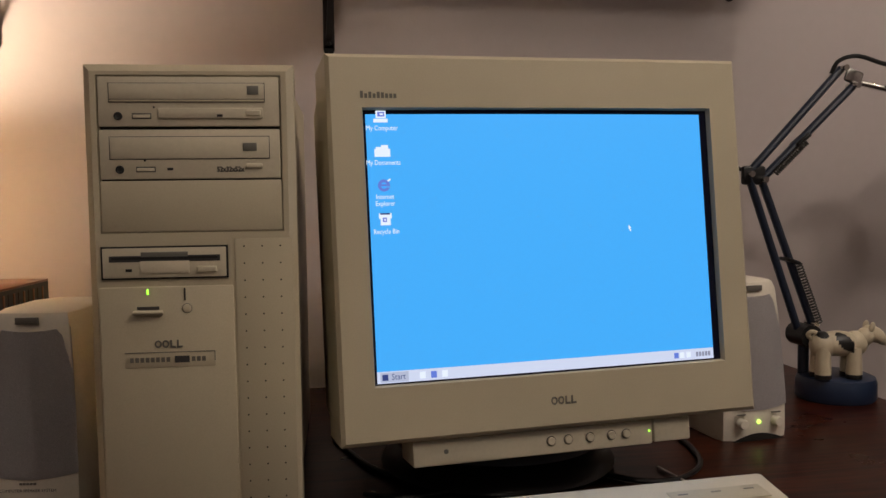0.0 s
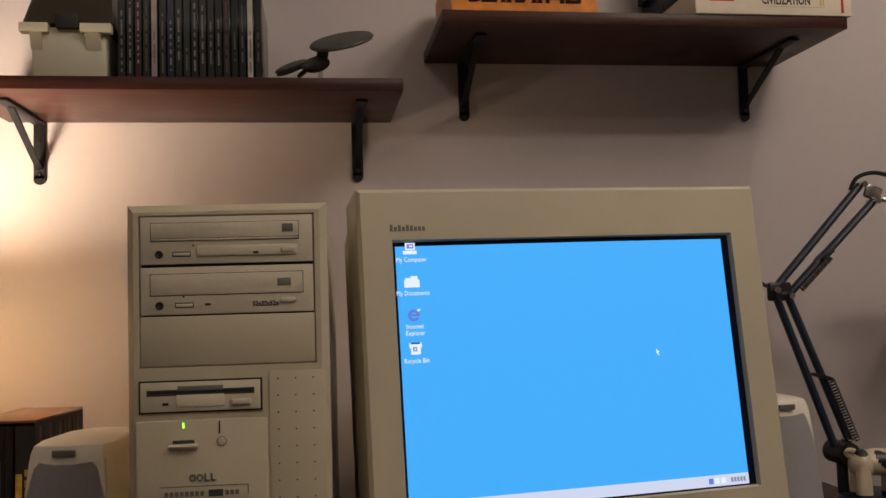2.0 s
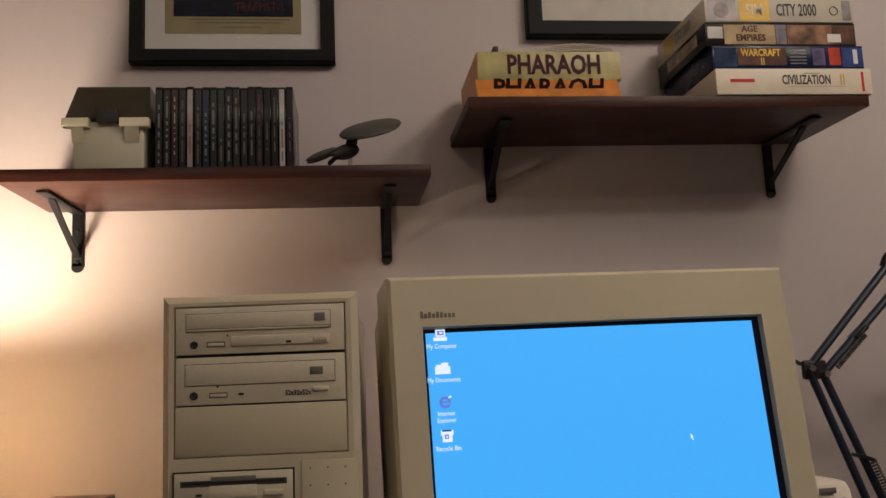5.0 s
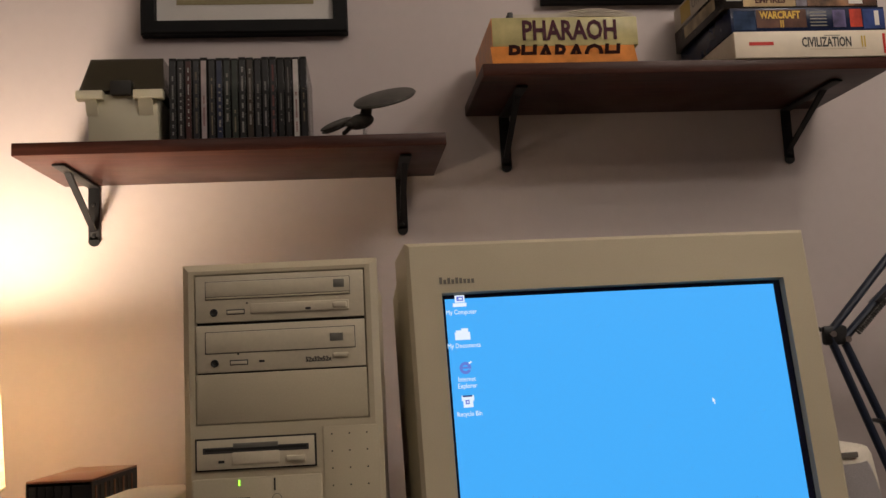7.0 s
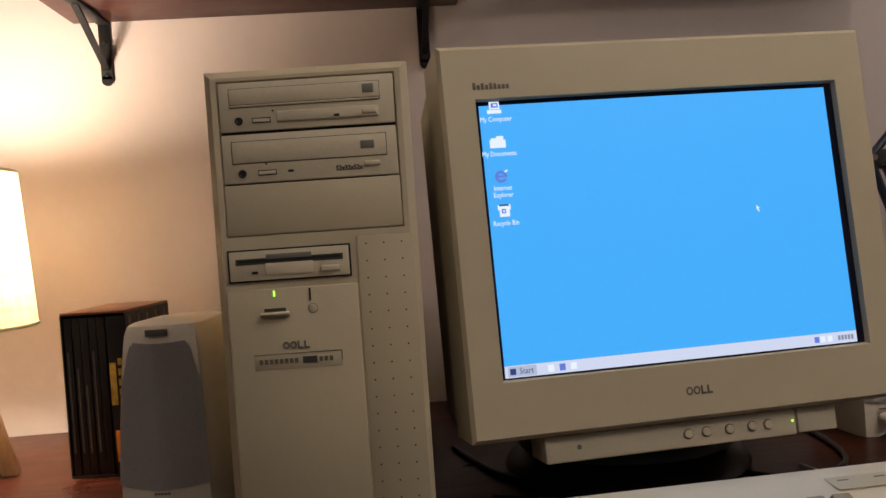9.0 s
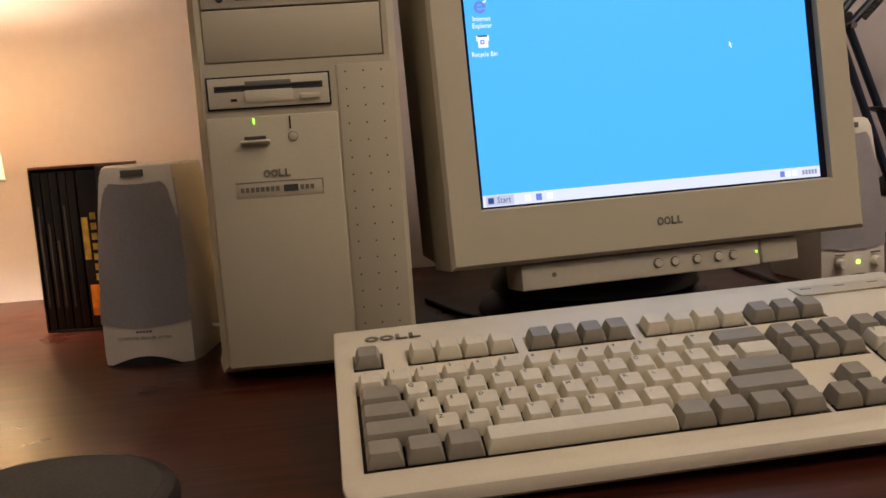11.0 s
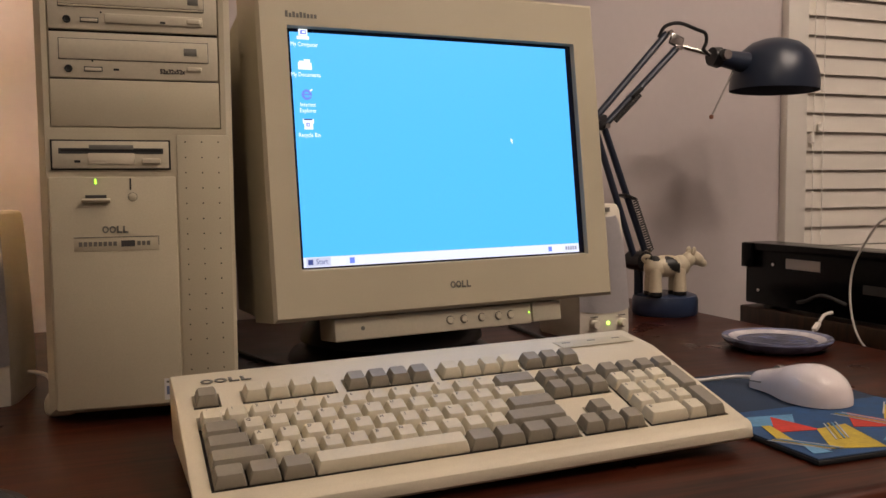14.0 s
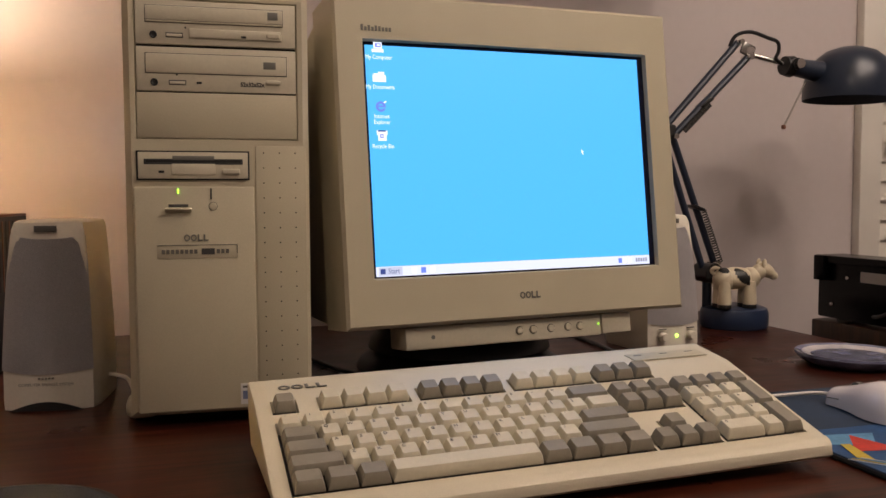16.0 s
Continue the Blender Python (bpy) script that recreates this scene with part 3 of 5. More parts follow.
icon(IX, 0.1950, "bin_icon", [(-0.0056, 0.0056, 0.0000, 0.0048, ICON_WHITE), (-0.0044, 0.0044, -0.0058, 0.0004, ICON_WHITE), (-0.0046, 0.0040, 0.0034, 0.0048, ICON_DARK), (-0.0026, 0.0010, -0.0030, 0.0008, ICON_BLUE), (-0.0014, 0.0000, -0.0020, -0.0004, ICON_WHITE)])
for z, text in ((0.2745, "My Computer"), (0.2440, "My Documents"), (0.2140, "Internet"), (0.2080, "Explorer"), (0.1835, "Recycle Bin")):
    letters("icon_label", text, 0.0062, ICON_WHITE, screen, pose(IX + 0.0005, on_tube(IX) - 0.0003, z), 0.80)
start_button = part("start_button", box((0.0250, 0.0003, 0.0086), (0, 0, 0)), glow("button_grey", (0.50, 0.55, 0.72), 0.9), screen, m=pose(DX0 + 0.0150, on_tube(DX0), DZ0 + 0.0051, 0, 0, 0))
letters("start_label", "Start", 0.0075, ICON_DARK, start_button, pose(0.0035, -0.0004, 0), 0.85)
part("start_mark", box((0.0052, 0.0003, 0.0052), (-0.0082, -0.0003, 0)), ICON_DARK, start_button)
for k, x in enumerate((0.040, 0.050, 0.060)):
    part("quick_icon", box((0.0052, 0.0003, 0.0058), (0, 0, 0)), (ICON_WHITE, ICON_MAUVE, ICON_WHITE)[k], screen, m=pose(DX0 + x, on_tube(DX0 + x), DZ0 + 0.0050))
for k, x in enumerate((0.040, 0.034, 0.027)):
    part("tray_icon", box((0.0045, 0.0003, 0.0052), (0, 0, 0)), (ICON_MAUVE, ICON_WHITE, ICON_WHITE)[k], screen, m=pose(DX1 - x, on_tube(DX1 - x), DZ0 + 0.0050))
clock = bmesh.new()
for i in range(5):
    box((0.0022, 0.0003, 0.0042), (0.0032 * i, 0, 0), bm=clock)
part("clock_lettering", clock, glow("clock_grey", (0.30, 0.32, 0.45), 0.8), screen, m=pose(DX1 - 0.0180, on_tube(DX1 - 0.012) - 0.0002, DZ0 + 0.0050))
pointer = bmesh.new()
vs = [pointer.verts.new(p) for p in ((0, 0, 0.0035), (0.0030, 0, 0.0004), (0.0016, 0, 0.0002), (0.0026, 0, -0.0024), (0.0015, 0, -0.0028), (0.0008, 0, -0.0004), (0, 0, -0.0010))]
pointer.faces.new(vs)
bmesh.ops.solidify(pointer, geom=list(pointer.faces), thickness=0.0003)
part("mouse_pointer", pointer, ICON_WHITE, screen, m=pose(0.0780, on_tube(0.0780), 0.1790))
maker_mark(head, 0.0245, 0.0075, 0.0002, 0.0026, 0.0252, LOGO_GREY)
bars = bmesh.new()
for i, h in enumerate((0.0062, 0.0040, 0.0055, 0.0040, 0.0055, 0.0050, 0.0040, 0.0040, 0.0040)):
    span(-0.1710 + i * 0.0037, -0.1710 + i * 0.0037 + 0.0026, -0.0004, 0.0001, 0.3005, 0.3005 + h, bm=bars)
part("model_lettering", bars, LOGO_GREY, head)
# control strip under the bezel, with its buttons
strip = part("control_strip", span(-0.137, 0.0945, 0.010, 0.060, -0.0245, -0.0015, 0.002), BEIGE_PALE, head, "pale control strip with round buttons")
part("strip_end", span(0.0960, 0.1340, 0.010, 0.060, -0.0235, -0.0012, 0.002), BEIGE_PALE, strip)
for f in (0.50, 0.563, 0.645, 0.725, 0.782):
    part("button", lathe([(0.0039, 0), (0.0039, 0.0015), (0.0032, 0.0022), (0, 0.0022)], 20, (-0.1405 + 0.2655 * f, 0.0100, -0.0125), None, pose(0, 0, 0, 90)), BEIGE_PALE, strip)
    part("button_gap", lathe([(0.0046, 0), (0.0046, 0.0003), (0.0039, 0.0003)], 20, (-0.1405 + 0.2655 * f, 0.0100, -0.0125), None, pose(0, 0, 0, 90)), SHADOW_GREY, strip)
part("strip_hole", lathe([(0.0022, 0), (0.0022, 0.0003), (0, 0.0003)], 14, (-0.107, 0.0100, -0.0125), None, pose(0, 0, 0, 90)), BADGE, strip)
part("power_light", span(0.0902, 0.0914, 0.0092, 0.0101, -0.0128, -0.0110), GREEN_LED, strip, "tiny green power light")
# stand and neck are black to carry the deep shade below the monitor
part("swivel_neck", lathe([(0.115, 0), (0.112, 0.012), (0.095, 0.030), (0.0, 0.034)], 40, (0, 0.19, 0.030)), BLACK, monitor)
part("stand_base", lathe([(0.0, 0), (0.125, 0), (0.130, 0.006), (0.126, 0.014), (0.10, 0.030), (0, 0.030)], 44, (0, 0.19, 0)), BLACK, monitor, "round swivel stand, coloured black for the shade under the monitor")


# ---- keyboard ----
U = 0.01905
KBW = 0.4560
keyboard = thing("keyboard", pose(0.0912, 0.5500, DESK_Z, 0, -1.2, 0) @ Matrix.Scale(0.958, 4), "cream full-size keyboard with cream and grey keys", "keyboard")
SLOPE0 = (0.028, 0.0215)
SLOPE1 = (0.152, 0.0590)


def deck(y):
    return SLOPE0[1] + (y - SLOPE0[0]) * (SLOPE1[1] - SLOPE0[1]) / (SLOPE1[0] - SLOPE0[0])


SIN = (SLOPE1[1] - SLOPE0[1]) / (SLOPE1[0] - SLOPE0[0])
PITCH = math.degrees(math.atan(SIN))
Y0 = 0.0215
ROW = math.cos(math.atan(SIN)) * U
X0 = 0.0142
# deck with real wells: strips of the section between the wells
wells = [(0, 1, 5.8, 6.8), (2, 6, 5.8, 6.8), (6.5, 10.5, 5.8, 6.8), (11, 15, 5.8, 6.8), (15.25, 18.25, 5.8, 6.8),
         (0, 15, 0, 5), (15.25, 18.25, 3, 5), (16.25, 17.25, 1, 2), (15.25, 18.25, 0, 1), (18.5, 22.5, 0, 5)]
GAP = 0.0012
case = bmesh.new()
xs = sorted({0.0, KBW, *[X0 + a * U - GAP for a, b, c, d in wells], *[X0 + b * U + GAP for a, b, c, d in wells]})
ys = sorted({Y0 - 0.0080, 0.1840, *[Y0 + c * ROW - GAP for a, b, c, d in wells], *[Y0 + d * ROW + GAP for a, b, c, d in wells]})


def deck_z(y):
    top = Y0 + 6.8 * ROW + 0.002
    return deck(y) if y <= top else deck(top) + (y - top) * (0.0650 - deck(top)) / (0.208 - top)


def in_well(x, y):
    return any(X0 + a * U - GAP < x < X0 + b * U + GAP and Y0 + c * ROW - GAP < y < Y0 + d * ROW + GAP for a, b, c, d in wells)


rows_v = {}


def kv(x, y, z):
    k = (round(x, 5), round(y, 5), round(z, 5))
    if k not in rows_v:
        rows_v[k] = case.verts.new((x, y, z))
    return rows_v[k]


DROP = 0.010
for xa, xb in zip(xs, xs[1:]):
    for ya, yb in zip(ys, ys[1:]):
        low = DROP if in_well((xa + xb) / 2, (ya + yb) / 2) else 0
        case.faces.new([kv(xa, ya, deck_z(ya) - low), kv(xb, ya, deck_z(ya) - low), kv(xb, yb, deck_z(yb) - low), kv(xa, yb, deck_z(yb) - low)])
for i, (xa, xb) in enumerate(zip(xs, xs[1:])):
    for j, (ya, yb) in enumerate(zip(ys, ys[1:])):
        me = in_well((xa + xb) / 2, (ya + yb) / 2)
        if i + 2 < len(xs) and me != in_well((xb + xs[i + 2]) / 2, (ya + yb) / 2):
            case.faces.new([kv(xb, ya, deck_z(ya)), kv(xb, yb, deck_z(yb)), kv(xb, yb, deck_z(yb) - DROP), kv(xb, ya, deck_z(ya) - DROP)])
        if j + 2 < len(ys) and me != in_well((xa + xb) / 2, (yb + ys[j + 2]) / 2):
            case.faces.new([kv(xa, yb, deck_z(yb)), kv(xb, yb, deck_z(yb)), kv(xb, yb, deck_z(yb) - DROP), kv(xa, yb, deck_z(yb) - DROP)])
# rounded front lip, back and sides
ya, yb = ys[0], ys[-1]
lip = [(ya, deck_z(ya)), (0.011, 0.0172), (0.005, 0.0155), (0.001, 0.0125), (0.0, 0.0090), (0.0004, 0.0042), (0.0028, 0.0018), (0.02, 0.0005)]
back = [(yb, deck_z(yb)), (0.199, 0.0642), (0.2045, 0.0628), (0.2075, 0.0580), (0.2075, 0.034), (0.195, 0.0105)]
for line in (lip, back):
    for (y1, z1), (y2, z2) in zip(line, line[1:]):
        for xa, xb in zip(xs, xs[1:]):
            case.faces.new([kv(xa, y1, z1), kv(xb, y1, z1), kv(xb, y2, z2), kv(xa, y2, z2)])
for x in (0.0, KBW):
    ring = [kv(x, y, z) for y, z in reversed(lip)] + [kv(x, y, deck_z(y)) for y in ys[1:-1]] + [kv(x, y, z) for y, z in back]
    case.faces.new(ring)
case.faces.new([kv(0.0, 0.02, 0.0005), kv(KBW, 0.02, 0.0005), kv(KBW, 0.195, 0.0105), kv(0.0, 0.195, 0.0105)])
bmesh.ops.recalc_face_normals(case, faces=case.faces)
sides = [e for e in case.edges if all(abs(v.co.x) < 1e-6 or abs(v.co.x - KBW) < 1e-6 for v in e.verts) and abs(e.verts[0].co.x - e.verts[1].co.x) < 1e-6 and (e.verts[0].co.z + e.verts[1].co.z) / 2 > 0.010 and len(e.link_faces) == 2]
bmesh.ops.bevel(case, geom=sides, offset=0.0018, segments=2, profile=0.5, affect="EDGES")
for v in case.verts:
    if v.co.z < 0.004:
        v.co.x += 0.005 if v.co.x < 0.002 else (-0.005 if v.co.x > KBW - 0.002 else 0)
for v in case.verts:
    if v.co.y < 0.008:
        v.co.x += (0.0035 if v.co.x < 0.003 else (-0.0035 if v.co.x > KBW - 0.003 else 0)) * (1 - v.co.y / 0.008)
part("case", case, KB_CASE, keyboard)
for x in (0.035, KBW - 0.075):
    part("tilt_foot", span(x, x + 0.040, 0.172, 0.180, 0.0, 0.0105, 0.0015), KB_CASE, keyboard, "folded-out tilt foot")
# dark sheet just above the moulded well floors, standing for shade between the keys
part("well_shade_sheet", prism([(Y0 - 0.0010, deck(Y0) - 0.0095), (Y0 + 6.8 * ROW + 0.001, deck(Y0 + 6.8 * ROW) - 0.0095), (Y0 + 6.8 * ROW + 0.001, deck(Y0 + 6.8 * ROW) - 0.0115), (Y0 - 0.0010, deck(Y0) - 0.0115)], X0 - GAP + 0.0001, X0 + 22.5 * U + GAP - 0.0001), SHADOW_GREY, keyboard)
KEY_MESH = {}


def key_mesh(w, d, mat):
    k = (w, d, mat.name)
    if k not in KEY_MESH:
        bm = bmesh.new()
        rings = []
        a, b = w * U / 2 - 0.0009, d * U / 2 - 0.0009
        ta, tb = a - 0.0023, b - 0.0028
        for xa, y1, y2, z in ((a, -b, b, -0.0005), (a, -b, b, 0.0010), ((a + ta) / 2 + 0.0004, -(b + tb) / 2 - 0.0005, (b + tb) / 2 + 0.0010, 0.0052), (ta + 0.0004, -tb - 0.0004, tb + 0.0018, 0.0082), (ta, -tb, tb + 0.0014, 0.0088)):
            c = 0.0010 if z > 0.005 else 0.0004
            rings.append([bm.verts.new(p) for p in ((-xa + c, y1, z), (xa - c, y1, z), (xa, y1 + c, z), (xa, y2 - c, z), (xa - c, y2, z), (-xa + c, y2, z), (-xa, y2 - c, z), (-xa, y1 + c, z))])
        for r, s in zip(rings, rings[1:]):
            for i in range(8):
                bm.faces.new((r[i], r[(i + 1) % 8], s[(i + 1) % 8], s[i]))
        low = bm.verts.new((0, 0.0007, 0.0083))
        for i in range(8):
            bm.faces.new((rings[-1][i], rings[-1][(i + 1) % 8], low))
        bmesh.ops.recalc_face_normals(bm, faces=bm.faces)
        mesh = bpy.data.meshes.new("key")
        smooth(bm, 30).to_mesh(mesh)
        bm.free()
        mesh.materials.append(mat)
        KEY_MESH[k] = mesh
    return KEY_MESH[k]


LEGEND_SETS = {4: "`1234567890-=", 3: "QWERTYUIOP[]", 2: "ASDFGHJKL;'", 1: "ZXCVBNM,./"}
LETTER = {}


def legend(text, parent, w, d):
    if text not in LETTER:
        ob = letters("legend", text, 0.0047, LOGO_GREY, parent, Matrix())
        ob.data.transform(Matrix.Rotation(radians(-90), 4, "X"))
        LETTER[text] = ob.data
        ob.matrix_basis = pose(-w * U / 2 + 0.0062, d * U / 2 - 0.0056, 0.0091)
    else:
        share("legend", LETTER[text], parent, pose(-w * U / 2 + 0.0062, d * U / 2 - 0.0056, 0.0091))


def key(x, row, w=1, d=1, grey=False, text=""):
    y = Y0 + (row + d / 2) * ROW
    ob = share("key", key_mesh(w, d, KEY_GREY if grey else KEY_LIGHT), keyboard, pose(X0 + (x + w / 2) * U, y, deck(y) + 0.0004, PITCH))
    if text:
        legend(text, ob, w, d)


key(0, 5.8, grey=True)
for i in range(4):
    key(2 + i, 5.8)
    key(6.5 + i, 5.8, grey=True)
    key(11 + i, 5.8)
for i in range(3):
    key(15.25 + i, 5.8, grey=True)
    key(15.25 + i, 4, grey=True)
    key(15.25 + i, 3, grey=True)
    key(15.25 + i, 0, grey=True)
key(16.25, 1, grey=True)
for i, c in enumerate(LEGEND_SETS[4]):
    key(i, 4, text=c)
key(13, 4, 2, grey=True)
key(0, 3, 1.5, grey=True)
for i, c in enumerate(LEGEND_SETS[3]):
    key(1.5 + i, 3, text=c)
key(13.5, 3, 1.5)
key(0, 2, 1.75, grey=True)
for i, c in enumerate(LEGEND_SETS[2]):
    key(1.75 + i, 2, text=c)
key(12.75, 2, 2.25, grey=True)
key(0, 1, 2.25, grey=True)
for i, c in enumerate(LEGEND_SETS[1]):
    key(2.25 + i, 1, text=c)
key(12.25, 1, 2.75, grey=True)
for i in range(3):
    key(1.25 * i, 0, 1.25, grey=True)
key(3.75, 0, 6.25)
for i in range(4):
    key(10 + 1.25 * i, 0, 1.25, grey=True)
for i in range(4):
    key(18.5 + i, 4, grey=True)
for r in (3, 2, 1):
    for i in range(3):
        key(18.5 + i, r, text="123456789"[(r - 1) * 3 + i])
key(21.5, 2, 1, 2, grey=True)
key(21.5, 0, 1, 2, grey=True)
key(18.5, 0, 2, text="0")
key(20.5, 0, text=".")
maker_mark(keyboard, 0.0420, 0.0120, 0.0, 0.0, 0.0, LOGO_GREY, tilt=pose(0.0440, 0.1760, deck_z(0.1760) + 0.0002, -86))
part("light_panel", box((0.0800, 0.0230, 0.0006), (0, 0, 0), 0.0002), BEIGE, keyboard, m=pose(X0 + 20.4 * U, 0.1720, deck_z(0.1720) + 0.0006, 4))
for k, x in enumerate((18.9, 20.4, 21.9)):
    part("lock_mark", box((0.0085, 0.0016, 0.0004), (0, 0, 0)), BADGE, keyboard, m=pose(X0 + x * U, 0.1765, deck_z(0.1765) + 0.0008, 5))
    part("lock_light", box((0.0040, 0.0014, 0.0004), (0, 0, 0)), GREEN_LED if k == 0 else BADGE, keyboard, m=pose(X0 + x * U + 0.004, 0.1665, deck_z(0.1665) + 0.0008, 5))


# ---- ceiling light behind the camera ----
fixture = thing("ceiling_light", pose(1.22, 0.02, 2.5), "ceiling light with four glowing frosted bulbs", "lamp")
part("canopy", lathe([(0, 0), (0.09, 0), (0.085, -0.02), (0.05, -0.03), (0, -0.03)], 32), CHROME, fixture)
part("stem", rod((0, 0, -0.03), (0, 0, -0.12), 0.012), CHROME, fixture)
BULB = glow("frosted_bulb", WARM, BULB_W / (39.5 * 0.060 ** 2))
for x, y, z in ((0.06, -0.26, -0.20), (-0.34, -0.24, -0.24), (0.40, 0.08, -0.21), (-0.08, 0.34, -0.22)):
    part("arm", rod((0, 0, -0.115), (x * 0.9, y * 0.9, z + 0.058), 0.006), CHROME, fixture)
    part("bulb", lathe([(0, -0.060)] + [(0.060 * math.cos(radians(a)), 0.060 * math.sin(radians(a))) for a in range(-75, 61, 15)] + [(0, 0.060)], 20, (x, y, z)), BULB, fixture, "glowing frosted bulb")


lamp_two = thing("ceiling_light", pose(-0.45, -0.95, 2.5), "small ceiling light with one glowing frosted bulb", "lamp")
part("canopy", lathe([(0, 0), (0.07, 0), (0.065, -0.02), (0.03, -0.03), (0, -0.03)], 32), CHROME, lamp_two)
part("stem", rod((0, 0, -0.03), (0, 0, -0.072), 0.012), CHROME, lamp_two)
part("bulb", lathe([(0, -0.060)] + [(0.060 * math.cos(radians(a)), 0.060 * math.sin(radians(a))) for a in range(-75, 61, 15)] + [(0, 0.060)], 20, (0, 0, -0.130)), BULB, lamp_two, "glowing frosted bulb")


# ---- table lamp on the desk ----
LX, LY = -0.398, 1.205
table_lamp = thing("table_lamp", pose(LX, LY, DESK_Z) @ Matrix.Scale(0.965, 4), "lit table lamp with cream linen shade and wooden tripod legs", "lamp")
shade_mat = bpy.data.materials.new("linen_shade")
shade_mat.use_nodes = True
nt = shade_mat.node_tree
nt.nodes.remove(nt.nodes["Principled BSDF"])
tc = nt.nodes.new("ShaderNodeTexCoord")
weave = []
for stretch in ((14, 14, 260), (260, 260, 14)):
    mp = nt.nodes.new("ShaderNodeMapping")
    mp.inputs["Scale"].default_value = stretch
    n = nt.nodes.new("ShaderNodeTexNoise")
    n.inputs["Scale"].default_value, n.inputs["Detail"].default_value = 1.0, 3
    nt.links.new(tc.outputs["Object"], mp.inputs[0])
    nt.links.new(mp.outputs[0], n.inputs["Vector"])
    weave.append(n)
mul = nt.nodes.new("ShaderNodeMath")
mul.operation = "MULTIPLY"
nt.links.new(weave[0].outputs[0], mul.inputs[0])
nt.links.new(weave[1].outputs[0], mul.inputs[1])
ramp = nt.nodes.new("ShaderNodeValToRGB")
ramp.color_ramp.elements[0].position, ramp.color_ramp.elements[0].color = 0.12, (0.66, 0.55, 0.38, 1)
ramp.color_ramp.elements[1].position, ramp.color_ramp.elements[1].color = 0.32, (0.84, 0.77, 0.62, 1)
nt.links.new(mul.outputs[0], ramp.inputs[0])
trans, diff, mix = nt.nodes.new("ShaderNodeBsdfTranslucent"), nt.nodes.new("ShaderNodeBsdfDiffuse"), nt.nodes.new("ShaderNodeMixShader")
mix.inputs[0].default_value = 0.50
for sh in (trans, diff):
    nt.links.new(ramp.outputs[0], sh.inputs["Color"])
nt.links.new(trans.outputs[0], mix.inputs[1])
nt.links.new(diff.outputs[0], mix.inputs[2])
nt.links.new(mix.outputs[0], nt.nodes["Material Output"].inputs[0])
part("shade", lathe([(0.105, 0.190), (0.094, 0.385), (0.0934, 0.385), (0.1044, 0.190)], 64), shade_mat, table_lamp, "cream linen lampshade glowing from inside")
for z, r in ((0.190, 0.1052), (0.385, 0.0942)):
    part("shade_rim", lathe([(r, z - 0.002), (r + 0.0008, z), (r, z + 0.002), (r - 0.001, z)], 64), CREAM_PAPER, table_lamp)
part("lamp_holder", lathe([(0, 0.175), (0.016, 0.175), (0.017, 0.24), (0.012, 0.248), (0, 0.248)], 20), SHADOW_GREY, table_lamp)
for a in (12, 132, 252):
    c, s = math.cos(radians(a)), math.sin(radians(a))
    top, foot = Vector((0.012 * c, 0.012 * s, 0.195)), Vector((0.060 * c, 0.060 * s, 0.0))
    bm = bmesh.new()
    side = Vector((-s, c, 0)) * 0.010
    out = Vector((c, s, 0)) * 0.010
    q = [[bm.verts.new(p + k * side + j * out) for k, j in ((-1, -1), (1, -1), (1, 1), (-1, 1))] for p in (foot, top)]
    for i in range(4):
        bm.faces.new((q[0][i], q[0][(i + 1) % 4], q[1][(i + 1) % 4], q[1][i]))
    bm.faces.new(q[0])
    bm.faces.new(q[1])
    bmesh.ops.recalc_face_normals(bm, faces=bm.faces)
    bmesh.ops.bevel(bm, geom=list(bm.edges), offset=0.0015, segments=2, profile=0.5, affect="EDGES")
    part("leg", bm, PALE_WOOD, table_lamp, "pale wooden tripod leg")
part("cord", tube([(-0.02, 0.05, 0.003), (-0.08, 0.10, 0.003), (-0.16, 0.12, 0.003)], 0.0025), SHADOW_GREY, table_lamp)

# boxed set of discs
box_set = thing("boxed_disc_set", pose(-0.2530, 1.1700, DESK_Z, 0, 0, -9) @ Matrix.Diagonal((0.96, 0.68, 1, 1)), "dark slipcase of discs with a brown top on the desk", "book")
SLIP = material("slipcase_brown", (0.22, 0.085, 0.045), 0.35, stain=0.15, stain_scale=25)
SPINE = material("slipcase_black", (0.012, 0.011, 0.010), 0.3, stain=0.1)
part("case_top", span(0, 0.083, 0, 0.188, 0.1935, 0.1965, 0.0006), SLIP, box_set, "reddish brown top")
part("case_floor", span(0, 0.083, 0, 0.188, 0, 0.003, 0.0006), SPINE, box_set)
part("case_back", span(0, 0.083, 0.185, 0.188, 0.0031, 0.1934), SPINE, box_set)
part("case_side", span(0, 0.002, 0, 0.1849, 0.0031, 0.1934), SPINE, box_set)
part("case_side", span(0.081, 0.083, 0, 0.1849, 0.0031, 0.1934), SPINE, box_set)
for i in range(5):
    v = part("volume", span(0.0030 + 0.0106 * i, 0.0124 + 0.0106 * i, 0.002 + 0.0015 * (i % 2), 0.184, 0.0035, 0.190, 0.0010), SPINE, box_set)
    if i < 4:
        part("spine_lettering", span(0.0058 + 0.0106 * i, 0.0078 + 0.0106 * i, 0.0012 + 0.0015 * (i % 2), 0.0019 + 0.0015 * (i % 2), 0.03, 0.15 - 0.02 * (i % 3)), material("spine_grey", (0.10, 0.09, 0.075), 0.4), v)
cover = part("volume", span(0.0570, 0.0805, 0.0025, 0.184, 0.0035, 0.190, 0.0010), SPINE, box_set, "wide spine with a fiery orange picture")
FIRE = material("fiery_orange", (0.75, 0.22, 0.02), 0.4, stain=0.5, stain_scale=70)
GOLD = material("gold_print", (0.62, 0.42, 0.08), 0.4, stain=0.4, stain_scale=80)
